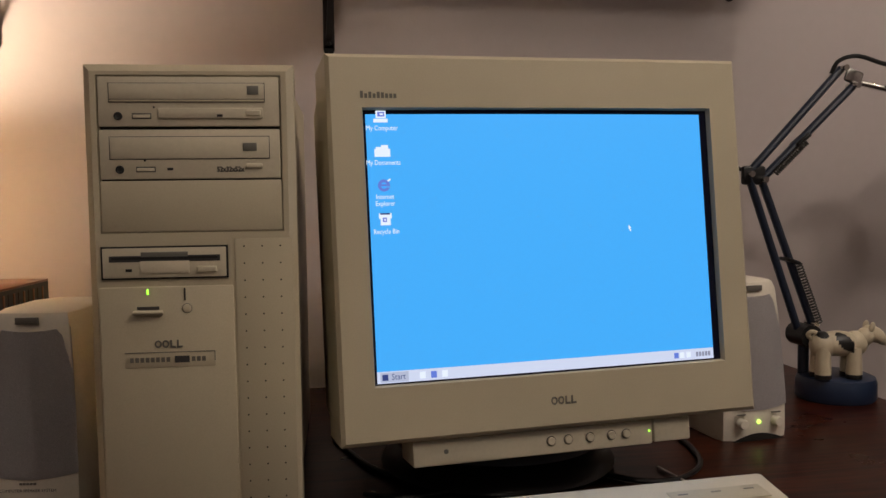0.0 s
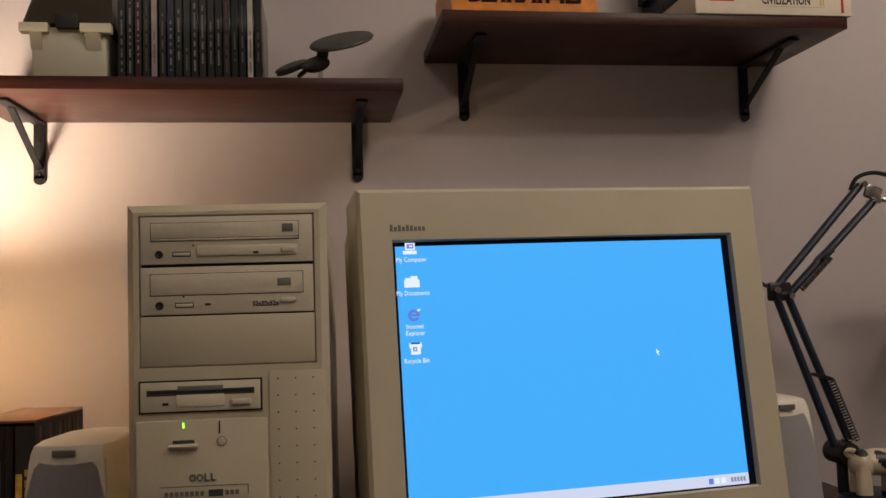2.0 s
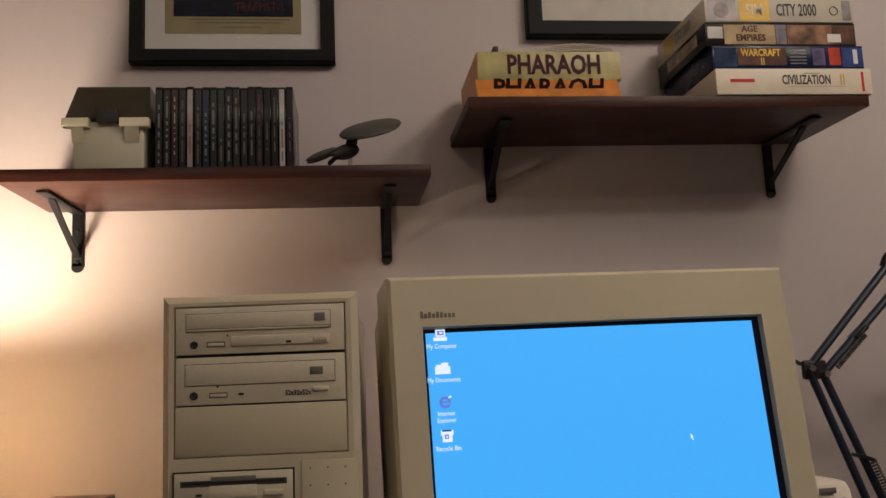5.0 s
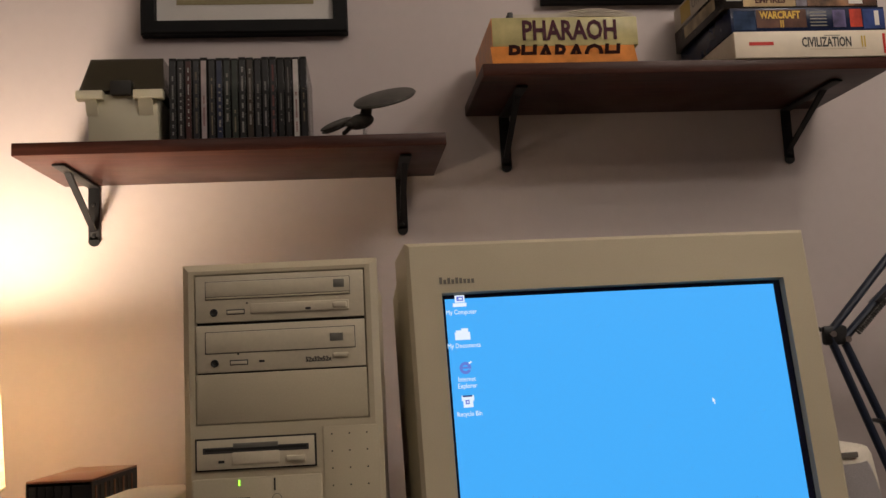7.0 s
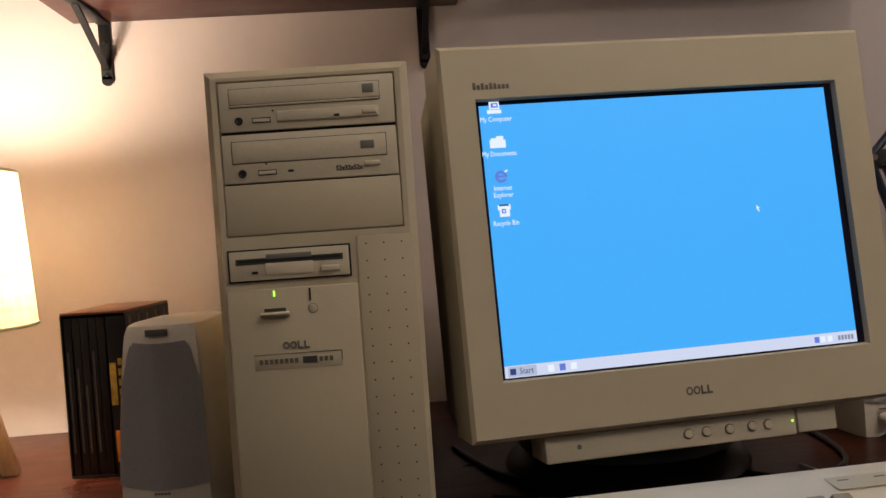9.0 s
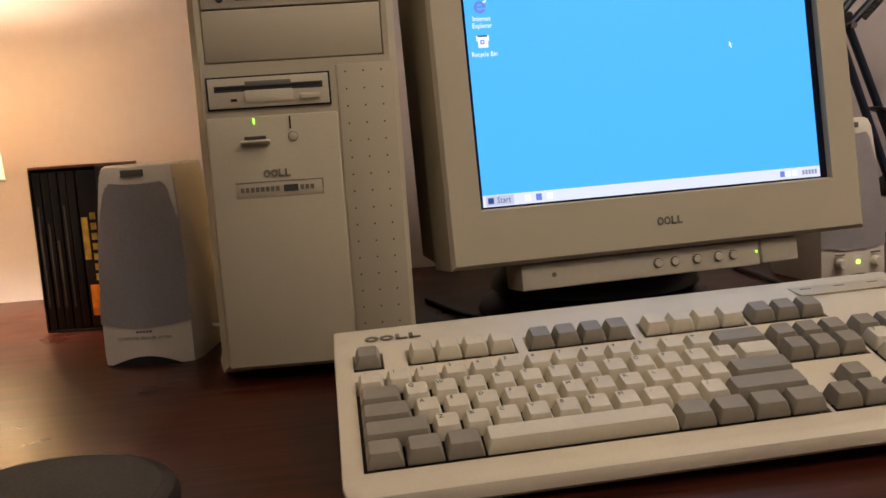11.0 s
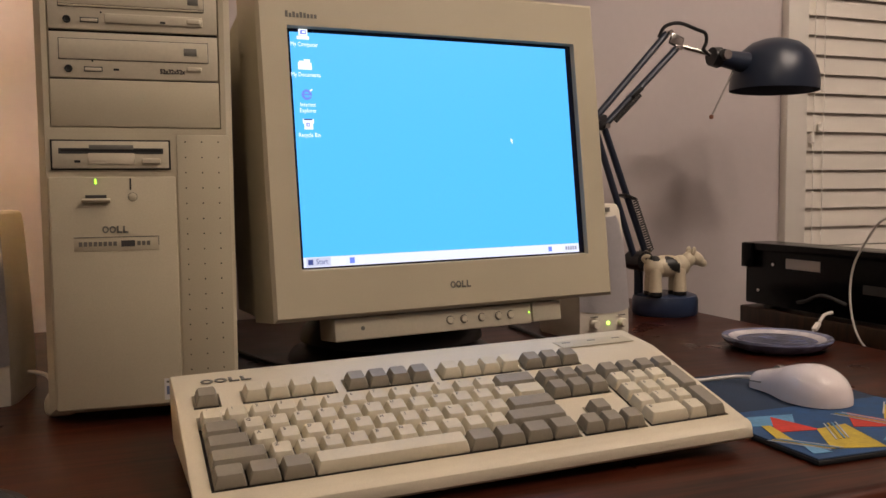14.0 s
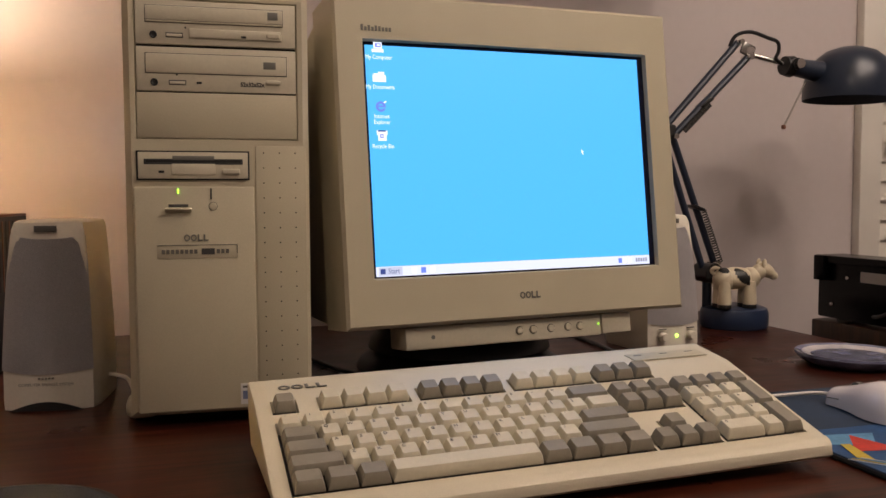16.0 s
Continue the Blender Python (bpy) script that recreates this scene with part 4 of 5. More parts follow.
part("picture", span(0.060, 0.079, 0.0016, 0.0024, 0.018, 0.055, 0.0001), FIRE, cover)
part("picture", span(0.058, 0.066, 0.0016, 0.0024, 0.085, 0.135, 0.0001), GOLD, cover)
bm = bmesh.new()
for i in range(7):
    span(0.069, 0.076, 0.0016, 0.0024, 0.060 + 0.012 * i, 0.068 + 0.012 * i, bm=bm)
part("spine_lettering", bm, GOLD, cover)
for i in range(9):
    part("side_groove", span(0.0831, 0.0838, 0.012 + 0.0185 * i, 0.018 + 0.0185 * i, 0.10, 0.188), SHADOW_GREY if i % 2 else SLIP, box_set)


# ---- loudspeakers ----
def loudspeaker(m, label, controls, mirror=1):
    """Tapered desk speaker; front at y = 0, middle at x = 0."""
    s = thing("loudspeaker", m, label, "loudspeaker", "pair of desk speakers")
    H, D = 0.190, 0.125
    levels = ((0.0, 0.0425, -0.004), (0.010, 0.0430, -0.005), (0.045, 0.0428, -0.004), (0.100, 0.0405, 0.001), (0.150, 0.0375, 0.006), (0.180, 0.0350, 0.010), (0.188, 0.0330, 0.014), (H, 0.0305, 0.018))

    def width(z):
        for (z0, w0, y0), (z1, w1, y1) in zip(levels, levels[1:]):
            if z0 <= z <= z1:
                t = (z - z0) / (z1 - z0)
                return w0 + t * (w1 - w0), y0 + t * (y1 - y0)
        return levels[-1][1:]

    bm = bmesh.new()
    rings = []
    for z, w, y in levels:
        ring = []
        for k in range(9):
            x = -w + 2 * w * k / 8
            ring.append((x, y + 0.010 * (x / 0.0425) ** 2 * 0.8, z))
        ring += [(w + 0.004, y + 0.022, z), (w + 0.003, D - 0.03 + y * 0.3, z), (w - 0.012, D - 0.002, z), (-w + 0.012, D - 0.002, z), (-w - 0.003, D - 0.03 + y * 0.3, z), (-w - 0.004, y + 0.022, z)]
        rings.append([bm.verts.new(p) for p in ring])
    n = len(rings[0])
    for a, b in zip(rings, rings[1:]):
        for i in range(n):
            bm.faces.new((a[i], a[(i + 1) % n], b[(i + 1) % n], b[i]))
    bm.faces.new(rings[0])
    bm.faces.new(rings[-1])
    bmesh.ops.recalc_face_normals(bm, faces=bm.faces)
    part("cabinet", bm, SPK, s)
    cloth = bmesh.new()
    cols = []
    steps = [0.0405 + (0.1755 - 0.0405) * i / 10 for i in range(11)]
    for z in steps:
        w, y = width(z)
        bowed = [0.0 if 0 < steps.index(z) < 10 else (0.004 * (1 - (2 * k / 10 - 1) ** 2) * (-1)) for k in range(11)]
        cols.append([cloth.verts.new(((-w - 0.0010) + 2 * (w + 0.0010) * k / 10, y - 0.0016 + 0.0085 * ((2 * k / 10 - 1) ** 2), z + bowed[k])) for k in range(11)])
    for a, b in zip(cols, cols[1:]):
        for i in range(10):
            cloth.faces.new((a[i], a[i + 1], b[i + 1], b[i]))
    bmesh.ops.solidify(cloth, geom=list(cloth.faces), thickness=-0.0014)
    bmesh.ops.recalc_face_normals(cloth, faces=cloth.faces)
    part("grille", cloth, CLOTH_GREY, s, "grey speaker cloth")
    part("badge", span(-0.0105, 0.0105, 0.0062, 0.0090, 0.1788, 0.1850, 0.0003), LOGO_GREY, s)
    foot = bmesh.new()
    arch = [(-0.036 + 0.072 * k / 12, 0.0005 + 0.0085 * math.sin(math.pi * k / 12)) for k in range(13)]
    lo = [foot.verts.new((x, -0.0064, 0.0004)) for x, z in arch]
    hi = [foot.verts.new((x, -0.0064, z)) for x, z in arch]
    for i in range(12):
        foot.faces.new((lo[i], lo[i + 1], hi[i + 1], hi[i]))
    bmesh.ops.remove_doubles(foot, verts=foot.verts, dist=1e-4)
    bmesh.ops.solidify(foot, geom=list(foot.faces), thickness=0.0012)
    part("foot_arch", foot, SLOT, s)
    if controls:
        for x in (-0.024, 0.024):
            part("dial", lathe([(0.0062, 0), (0.0062, 0.007), (0.0050, 0.009), (0, 0.009)], 20, (x, -0.0030, 0.0220), None, pose(0, 0, 0, 90)), SPK, s)
            part("dial_mark", span(x - 0.006, x + 0.006, -0.0056, -0.0036, 0.0318, 0.0332), LOGO_GREY, s)
        part("power_light", lathe([(0.0026, 0), (0.0026, 0.001), (0.0016, 0.0022), (0, 0.0024)], 16, (0.0, -0.0050, 0.0225), None, pose(0, 0, 0, 90)), glow("green_lamp", (0.55, 1.0, 0.12), 2.2), s, "lit green power light")
    else:
        bm = bmesh.new()
        for i in range(5):
            span(-0.0075 + i * 0.0032, -0.0075 + i * 0.0032 + 0.0022, -0.0056, -0.0044, 0.0318, 0.0336, bm=bm)
        part("maker_lettering", bm, LOGO_GREY, s)
        letters("caption", "COMPUTER SPEAKER SYSTEM", 0.0040, LOGO_GREY, s, pose(0, -0.0056, 0.0265), 1.0)
    return s


loudspeaker(pose(-0.0930, 0.9620, DESK_Z, 0, 0, -9) @ Matrix.Scale(1.02, 4), "beige desk speaker with grey cloth beside the tower", False)
loudspeaker(pose(0.7000, 1.0500, DESK_Z, 0, 0, 6), "beige desk speaker with two dials and a green light", True)

# cables behind and below
def cable(points, r, mat, label, z=0):
    ob = part("cable", tube(points, r), mat)
    return tagged(ob, label, "cable")


cable([(-0.045, 1.01, 0.775), (-0.02, 1.015, 0.768), (-0.008, 0.99, 0.7535), (0.012, 0.975, 0.7535), (0.02, 1.2, 0.7535), (0.05, 1.34, 0.7535)], 0.0022, SPK, "pale speaker cable lying on the desk by the tower")
cable([(0.20, 1.15, 0.7535), (0.24, 1.02, 0.7535), (0.30, 0.97, 0.7535), (0.36, 1.0, 0.7535)], 0.003, BLACK, "black cable lying under the monitor")
cable([(0.45, 0.985, 0.7535), (0.50, 0.93, 0.7535), (0.55, 0.93, 0.7535), (0.60, 1.0, 0.7535), (0.62, 1.2, 0.7535)], 0.003, BLACK, "black cable lying under the monitor")
cable([(0.22, 0.95, 0.7535), (0.27, 0.93, 0.7535), (0.33, 0.95, 0.758), (0.30, 1.05, 0.7535)], 0.0025, BLACK, "black looped cable on the desk")

# ---- jointed desk lamp ----
desk_lamp = thing("desk_lamp", pose(0.918, 1.215, DESK_Z) @ Matrix.Scale(1.035, 4), "navy jointed desk lamp with a domed shade, switched off", "lamp")
part("base", lathe([(0, 0), (0.050, 0), (0.0525, 0.004), (0.0525, 0.024), (0.050, 0.031), (0.043, 0.034), (0, 0.0345)], 56), NAVY_BASE, desk_lamp, "round weighted navy base")
O = Vector((0.930, 1.205, DESK_Z))


def L(x, z, y=1.205):
    return Vector((x, y, z)) - O


part("post", rod(L(0.893, 0.782, 1.225), L(0.893, 0.832, 1.225), 0.0075, 14), NAVY, desk_lamp)
pivot = part("lower_pivot", rod(L(0.893, 0.836, 1.205), L(0.893, 0.836, 1.245), 0.016, 16), BLACK, desk_lamp)
E1, E2, E3, E4 = L(0.886, 0.838, 1.225), L(0.905, 0.852, 1.225), L(0.806, 1.060, 1.225), L(0.826, 1.052, 1.225)
T1, T2 = L(0.943, 1.203, 1.225), L(0.962, 1.180, 1.225)
part("lower_arm", rod(E1, E3, 0.0055, 10), NAVY, desk_lamp)
part("lower_arm", rod(E2, E4, 0.0055, 10), NAVY, desk_lamp)
part("upper_arm", rod(E3, T1, 0.0055, 10), NAVY, desk_lamp)
part("upper_arm", rod(E4, T2, 0.0055, 10), NAVY, desk_lamp)
elbow = part("elbow", box((0.034, 0.010, 0.026), L(0.814, 1.058, 1.225), 0.004), BLACK, desk_lamp)
for p in (E3, E4, T1, T2, E1, E2):
    part("bolt", rod(p + Vector((0, -0.013, 0)), p + Vector((0, 0.012, 0)), 0.0042, 12), CHROME, desk_lamp)


def coil(a, b, r, turns, wire=0.0011):
    a, b = Vector(a), Vector(b)
    d = (b - a).normalized()
    u = d.orthogonal().normalized()
    v = d.cross(u)
    n = turns * 8
    return tube([a + (b - a) * i / n + r * (math.cos(2 * math.pi * i / 8) * u + math.sin(2 * math.pi * i / 8) * v) for i in range(n + 1)][::2], wire, 4)


for dy in (-0.010, 0.010):
    lift = Vector((0.006, dy, 0.0))
    part("spring", coil(E2 + lift, E2.lerp(E4, 0.42) + lift, 0.0040, 22), SHADOW_GREY, desk_lamp, "thin dark steel spring")
    part("spring", coil(E4.lerp(T2, 0.06) + lift, E4.lerp(T2, 0.40) + lift, 0.0040, 18), SHADOW_GREY, desk_lamp, "thin dark steel spring")
part("spring_hook", box((0.020, 0.024, 0.005), E2.lerp(E4, 0.44), 0.001, turn=pose(0, 0, 0, 0, 20, 0)), BLACK, desk_lamp)
part("spring_hook", box((0.022, 0.024, 0.005), E4.lerp(T2, 0.42), 0.001, turn=pose(0, 0, 0, 0, -40, 0)), BLACK, desk_lamp)
part("head_plate", box((0.026, 0.006, 0.020), L(0.960, 1.192, 1.222), 0.003, turn=pose(0, 0, 0, 0, 20, 0)), CHROME, desk_lamp)
part("neck_rod", rod(L(0.972, 1.183, 1.222), L(1.030, 1.168, 1.205), 0.0042, 12), CHROME, desk_lamp)
part("neck_joint", rod(L(1.028, 1.168, 1.186), L(1.028, 1.168, 1.224), 0.0095, 16), BLACK, desk_lamp)
part("neck_ring", rod(L(1.030, 1.168, 1.180), L(1.030, 1.168, 1.1858), 0.0075, 14), CHROME, desk_lamp)
part("lamp_socket", rod(L(1.030, 1.166), L(1.086, 1.160), 0.0135, 20, r2=0.0175), NAVY, desk_lamp)
part("socket_cap", rod(L(1.016, 1.167), L(1.0298, 1.166), 0.0150, 16, r2=0.0175), BLACK, desk_lamp)
R = 0.0725
dome = [(R, 0.0), (R, 0.006), (R * 0.995, 0.018), (R * 0.96, 0.034), (R * 0.88, 0.051), (R * 0.74, 0.067), (R * 0.54, 0.079), (R * 0.28, 0.0855), (0, 0.087)]
inner = [(0, 0.083), (R * 0.5, 0.075), (R * 0.84, 0.050), (R * 0.95, 0.020), (R - 0.002, 0.0)]
part("shade", lathe(dome + inner, 56, L(1.146, 1.116), None, pose(0, 0, 0, 0, 1.5, 0)), NAVY, desk_lamp, "glossy navy domed shade")
part("bulb", lathe([(0, 0.024), (0.012, 0.026), (0.022, 0.040), (0.020, 0.056), (0.012, 0.072), (0, 0.074)], 20, L(1.146, 1.114)), WHITE, desk_lamp)
part("handle_rod", rod(L(1.046, 1.140, 1.190), L(0.998, 1.068, 1.180), 0.0016, 8), CHROME, desk_lamp)
part("handle_tip", lathe([(0, -0.004), (0.003, -0.003), (0.0038, 0), (0.003, 0.003), (0, 0.004)], 12, L(0.998, 1.067, 1.180)), SLIP, desk_lamp)
part("cord", tube([L(0.928, 1.196, 1.225), L(0.936, 1.213, 1.220), L(0.960, 1.219, 1.215), L(0.990, 1.210, 1.210), L(1.006, 1.204, 1.208), L(1.008, 1.190, 1.208), L(1.003, 1.178, 1.208), L(1.015, 1.170, 1.208)], 0.0030), BLACK, desk_lamp)
part("cord", tube([L(0.800, 1.066, 1.232), L(0.780, 1.075, 1.235), L(0.772, 1.060, 1.24), L(0.785, 1.02, 1.24)], 0.0028), BLACK, desk_lamp)

# ---- toy cow on the lamp's base ----
cow = bmesh.new()


def blob(bm, c, r, turn=None, seg=16):
    own = bmesh.new()
    bmesh.ops.create_uvsphere(own, u_segments=seg * 2, v_segments=20, radius=1)
    bmesh.ops.transform(own, matrix=Matrix.Translation(c) @ (turn or Matrix()) @ Matrix.Diagonal((*r, 1)), verts=own.verts)
    merge(own, bm)


blob(cow, (0.000, 0, 0.046), (0.034, 0.019, 0.0175))
blob(cow, (-0.020, 0, 0.044), (0.017, 0.019, 0.019))
blob(cow, (0.024, 0, 0.046), (0.016, 0.017, 0.017))
blob(cow, (0.038, 0, 0.055), (0.016, 0.012, 0.012), pose(0, 0, 0, 0, -38, 0))
blob(cow, (0.050, 0, 0.058), (0.017, 0.011, 0.0105), pose(0, 0, 0, 0, 32, 0))
blob(cow, (0.062, 0, 0.050), (0.009, 0.008, 0.007), pose(0, 0, 0, 0, 30, 0))
for y in (-0.009, 0.009):
    blob(cow, (0.043, y, 0.069), (0.004, 0.003, 0.007), pose(0, 0, 0, 0, 10, 0), 10)
for x, y in ((-0.023, -0.010), (-0.022, 0.010), (0.019, -0.010), (0.020, 0.010)):
    lathe([(0, 0), (0.0105, 0), (0.0105, 0.012), (0.0095, 0.030), (0.009, 0.042), (0, 0.044)], 14, (x, y, 0), cow)
tube([(-0.034, 0, 0.052), (-0.040, 0, 0.058), (-0.036, -0.004, 0.063), (-0.028, -0.006, 0.060)], 0.0032, 8, cow)
COW = material("cream_painted_wood", (0.60, 0.52, 0.38), 0.4, stain=0.06, stain_scale=40)
SPOT = material("black_paint", (0.012, 0.012, 0.012), 0.4)
bmesh.ops.subdivide_edges(cow, edges=list(cow.edges), cuts=1, use_grid_fill=True)
toy_cow = part("toy_cow", cow, COW)
tagged(toy_cow, "cream toy cow with black patches standing on the lamp base", "toy")
toy_cow.matrix_basis = pose(0.902, 1.190, DESK_Z + 0.0358, 0, 0, -9) @ Matrix.Diagonal((1.03, 1.0, 1.03, 1))
toy_cow.data.materials.append(SPOT)
for f in toy_cow.data.polygons:
    c = f.center
    spot = ((c.x - 0.004) / 0.0125) ** 2 + ((c.z - 0.050 + 0.5 * (c.x - 0.004)) / 0.0105) ** 2 < 1 and c.y < 0
    spot |= ((c.x + 0.024) / 0.008) ** 2 + ((c.z - 0.060) / 0.005) ** 2 < 1
    f.material_index = 1 if spot or c.z < 0.0065 else 0

# ---- plate, mouse, pad, puck ----
plate_ob = thing("round_plate", pose(0.862, 0.893, DESK_Z), "blue and white round ceramic coaster plate on the desk", "plate")
RIM = material("blue_glaze", (0.17, 0.18, 0.28), 0.14, stain=0.35, stain_scale=60)
part("plate_body", lathe([(0, 0), (0.052, 0), (0.066, 0.009), (0.0695, 0.014), (0.0690, 0.0165), (0.062, 0.0150), (0.050, 0.0110), (0, 0.0105)], 56), RIM, plate_ob)
part("white_band", lathe([(0.0505, 0.0114), (0.0600, 0.0148), (0.0605, 0.0153), (0.0500, 0.0119)], 56), material("white_glaze", (0.58, 0.55, 0.58), 0.15, stain=0.15, stain_scale=90), plate_ob)
part("centre_picture", lathe([(0, 0.0108), (0.046, 0.0112), (0.046, 0.0116), (0, 0.0112)], 48), material("patterned_glaze", (0.11, 0.12, 0.19), 0.2, stain=0.6, stain_scale=55), plate_ob, "dark blue patterned middle")

pad = thing("mouse_pad", pose(0.5450, 0.5020, DESK_Z, 0, 0, -1.5), "dark blue mouse pad with bright red and yellow shapes", "mouse pad")
part("rubber_sheet", span(0, 0.203, 0, 0.278, 0.0002, 0.0042, 0.0012), material("pad_rubber", (0.012, 0.012, 0.014), 0.8), pad)
PAD = material("pad_blue_cloth", (0.014, 0.030, 0.060), 0.75, grain=0.2, grain_scale=900, stain=0.25, stain_scale=18)
part("cloth_top", span(0.001, 0.202, 0.001, 0.277, 0.0043, 0.0052, 0.0003), PAD, pad)
PADMATS = {n: material("pad_" + n, c, 0.7, grain=0.1, stain=0.15, stain_scale=60) for n, c in {"red": (0.52, 0.035, 0.02), "yellow": (0.50, 0.36, 0.04), "sky": (0.10, 0.26, 0.42), "blue": (0.012, 0.060, 0.16), "pale": (0.42, 0.44, 0.46), "orange": (0.60, 0.16, 0.04)}.items()}
part("blue_field", span(0.002, 0.201, 0.002, 0.135, 0.0053, 0.0055), PADMATS["blue"], pad)
shapes = (("sky", ((0.03, 0.118), (0.006, 0.095), (0.05, 0.080), (0.075, 0.112))), ("red", ((0.020, 0.070), (0.062, 0.064), (0.050, 0.112))), ("yellow", ((0.030, 0.018), (0.075, 0.006), (0.095, 0.070), (0.060, 0.066))),
          ("red", ((0.095, 0.060), (0.150, 0.040), (0.125, 0.098))), ("sky", ((0.085, 0.020), (0.150, 0.012), (0.120, 0.042))), ("yellow", ((0.140, 0.070), (0.200, 0.060), (0.180, 0.108))),
          ("orange", ((0.160, 0.010), (0.206, 0.008), (0.196, 0.050))), ("yellow", ((0.006, 0.050), (0.018, 0.046), (0.030, 0.088), (0.022, 0.090))), ("sky", ((0.006, 0.012), (0.024, 0.010), (0.018, 0.040))))
for k, (c, pts) in enumerate(shapes):
    bm = bmesh.new()
    bm.faces.new([bm.verts.new((x, y, 0.0056 + 0.00004 * k)) for x, y in pts])
    up = bmesh.ops.extrude_face_region(bm, geom=list(bm.faces))
    bmesh.ops.translate(bm, vec=(0, 0, 0.0003), verts=[v for v in up["geom"] if isinstance(v, bmesh.types.BMVert)])
    bmesh.ops.recalc_face_normals(bm, faces=bm.faces)
    part("printed_shape", bm, PADMATS[c], pad)
for k in range(16):
    c = ("pale", "yellow", "sky", "pale")[k % 4]
    gx, gy, turn = 0.012 + 0.052 * (k // 4) + 0.0042 * (k % 4), 0.034 + 0.021 * ((k // 4 * 5) % 4), (38, -32, 24, -48)[k // 4]
    part("printed_line", span(-0.0007, 0.0007, -0.024, 0.024, 0, 0.0003), PADMATS[c], pad, m=pose(gx, gy, 0.0063 + 0.00003 * k, 0, 0, turn))

mouse = thing("mouse", pose(0.6790, 0.6620, DESK_Z + 0.0056, 0, 0, 2), "white computer mouse with a cable on the mouse pad", "mouse")
bm = bmesh.new()
rings = []


def eased(t, rows):
    """Value at t on a soft curve through the rows."""
    for (a, va), (b, vb) in zip(rows, rows[1:]):
        if t <= b + 1e-9:
            i = rows.index((a, va))
            sa = (vb - rows[i - 1][1]) / (b - rows[i - 1][0]) if i else (vb - va) / (b - a)
            sb = (rows[i + 2][1] - va) / (rows[i + 2][0] - a) if i + 2 < len(rows) else (vb - va) / (b - a)
            u, d = (t - a) / (b - a), b - a
            return va * (2 * u ** 3 - 3 * u * u + 1) + d * sa * (u ** 3 - 2 * u * u + u) + vb * (3 * u * u - 2 * u ** 3) + d * sb * (u ** 3 - u * u)
    return rows[-1][1]


for i in range(33):
    t = (1 - math.cos(math.pi * i / 32)) / 2
    y = -0.054 + 0.108 * t
    half = 0.0310 * eased(t, ((0, 0.16), (0.03, 0.50), (0.10, 0.78), (0.20, 0.94), (0.34, 1.0), (0.48, 0.92), (0.62, 0.74), (0.76, 0.63), (0.92, 0.60), (0.98, 0.52), (1.0, 0.40)))
    high = 0.0345 * eased(t, ((0, 0.22), (0.03, 0.50), (0.10, 0.75), (0.20, 0.92), (0.34, 1.0), (0.48, 0.95), (0.62, 0.81), (0.76, 0.66), (0.92, 0.52), (0.98, 0.46), (1.0, 0.38)))
    rings.append([bm.verts.new((half * (abs(math.cos(math.pi * k / 12)) ** 0.75) * (1 if k <= 6 else -1), y, 0.0008 + high * math.sin(math.pi * k / 12) ** 0.85)) for k in range(13)])
for a, b in zip(rings, rings[1:]):
    for k in range(12):
        bm.faces.new((a[k], a[k + 1], b[k + 1], b[k]))
    bm.faces.new((a[0], b[0], b[12], a[12]))
bm.faces.new(rings[0])
bm.faces.new(rings[-1])
bmesh.ops.recalc_face_normals(bm, faces=bm.faces)
part("body", bm, material("glossy_white_plastic", (0.74, 0.67, 0.65), 0.12, stain=0.02), mouse)
part("scroll_wheel", rod((-0.003, 0.026, 0.0205), (0.003, 0.026, 0.0205), 0.0060, 18), BADGE, mouse)
part("seam", tube([(-0.0164, 0.050, 0.0075), (-0.0178, 0.042, 0.0085), (-0.0184, 0.032, 0.0095)], 0.0007, 6), BADGE, mouse)
part("cable", tube([(0, 0.052, 0.008), (-0.012, 0.075, 0.006), (-0.045, 0.092, 0.002), (-0.085, 0.110, 0.000), (-0.115, 0.190, -0.001), (-0.13, 0.31, -0.003)], 0.0019), WHITE, mouse)

puck = thing("round_speaker", pose(-0.0760, 0.5830, DESK_Z), "low black round puck with a dark mesh top on the desk", "speaker")
part("body", lathe([(0, 0), (0.070, 0), (0.076, 0.003), (0.077, 0.012), (0.074, 0.0175), (0.070, 0.019), (0, 0.019)], 52), BLACK, puck)
part("mesh_top", lathe([(0, 0.0197), (0.067, 0.0195), (0.0675, 0.0188)], 52), material("dark_mesh", (0.020, 0.020, 0.019), 0.85, grain=0.35, grain_scale=500, bump=0.5, bump_scale=900), puck)

# ---- black box on the side cabinet ----
bb = thing("black_electronics_box", pose(1.1080, 0.642, 0.7505), "black electronics case with labels and a white cable", "electronics")
part("shell", span(0, 0.055, 0, 0.598, 0.006, 0.112, 0.003), BOX_BLACK, bb)
part("top_lip", span(-0.006, 0.057, -0.002, 0.600, 0.1005, 0.1135, 0.002), BOX_BLACK, bb)
for i in range(3):
    part("vent_slot", span(-0.0012, -0.0003, 0.150 + 0.014 * i, 0.158 + 0.014 * i, 0.030, 0.085), SHADOW_GREY, bb)
for y in (0.04, 0.55):
    for x in (0.014, 0.041):
        part("foot", lathe([(0, 0), (0.012, 0), (0.012, 0.0061), (0, 0.0061)], 14, (x, y, 0)), SHADOW_GREY, bb)
part("end_flange", span(-0.010, -0.001, 0.575, 0.599, 0.070, 0.1130, 0.002), BOX_BLACK, bb)
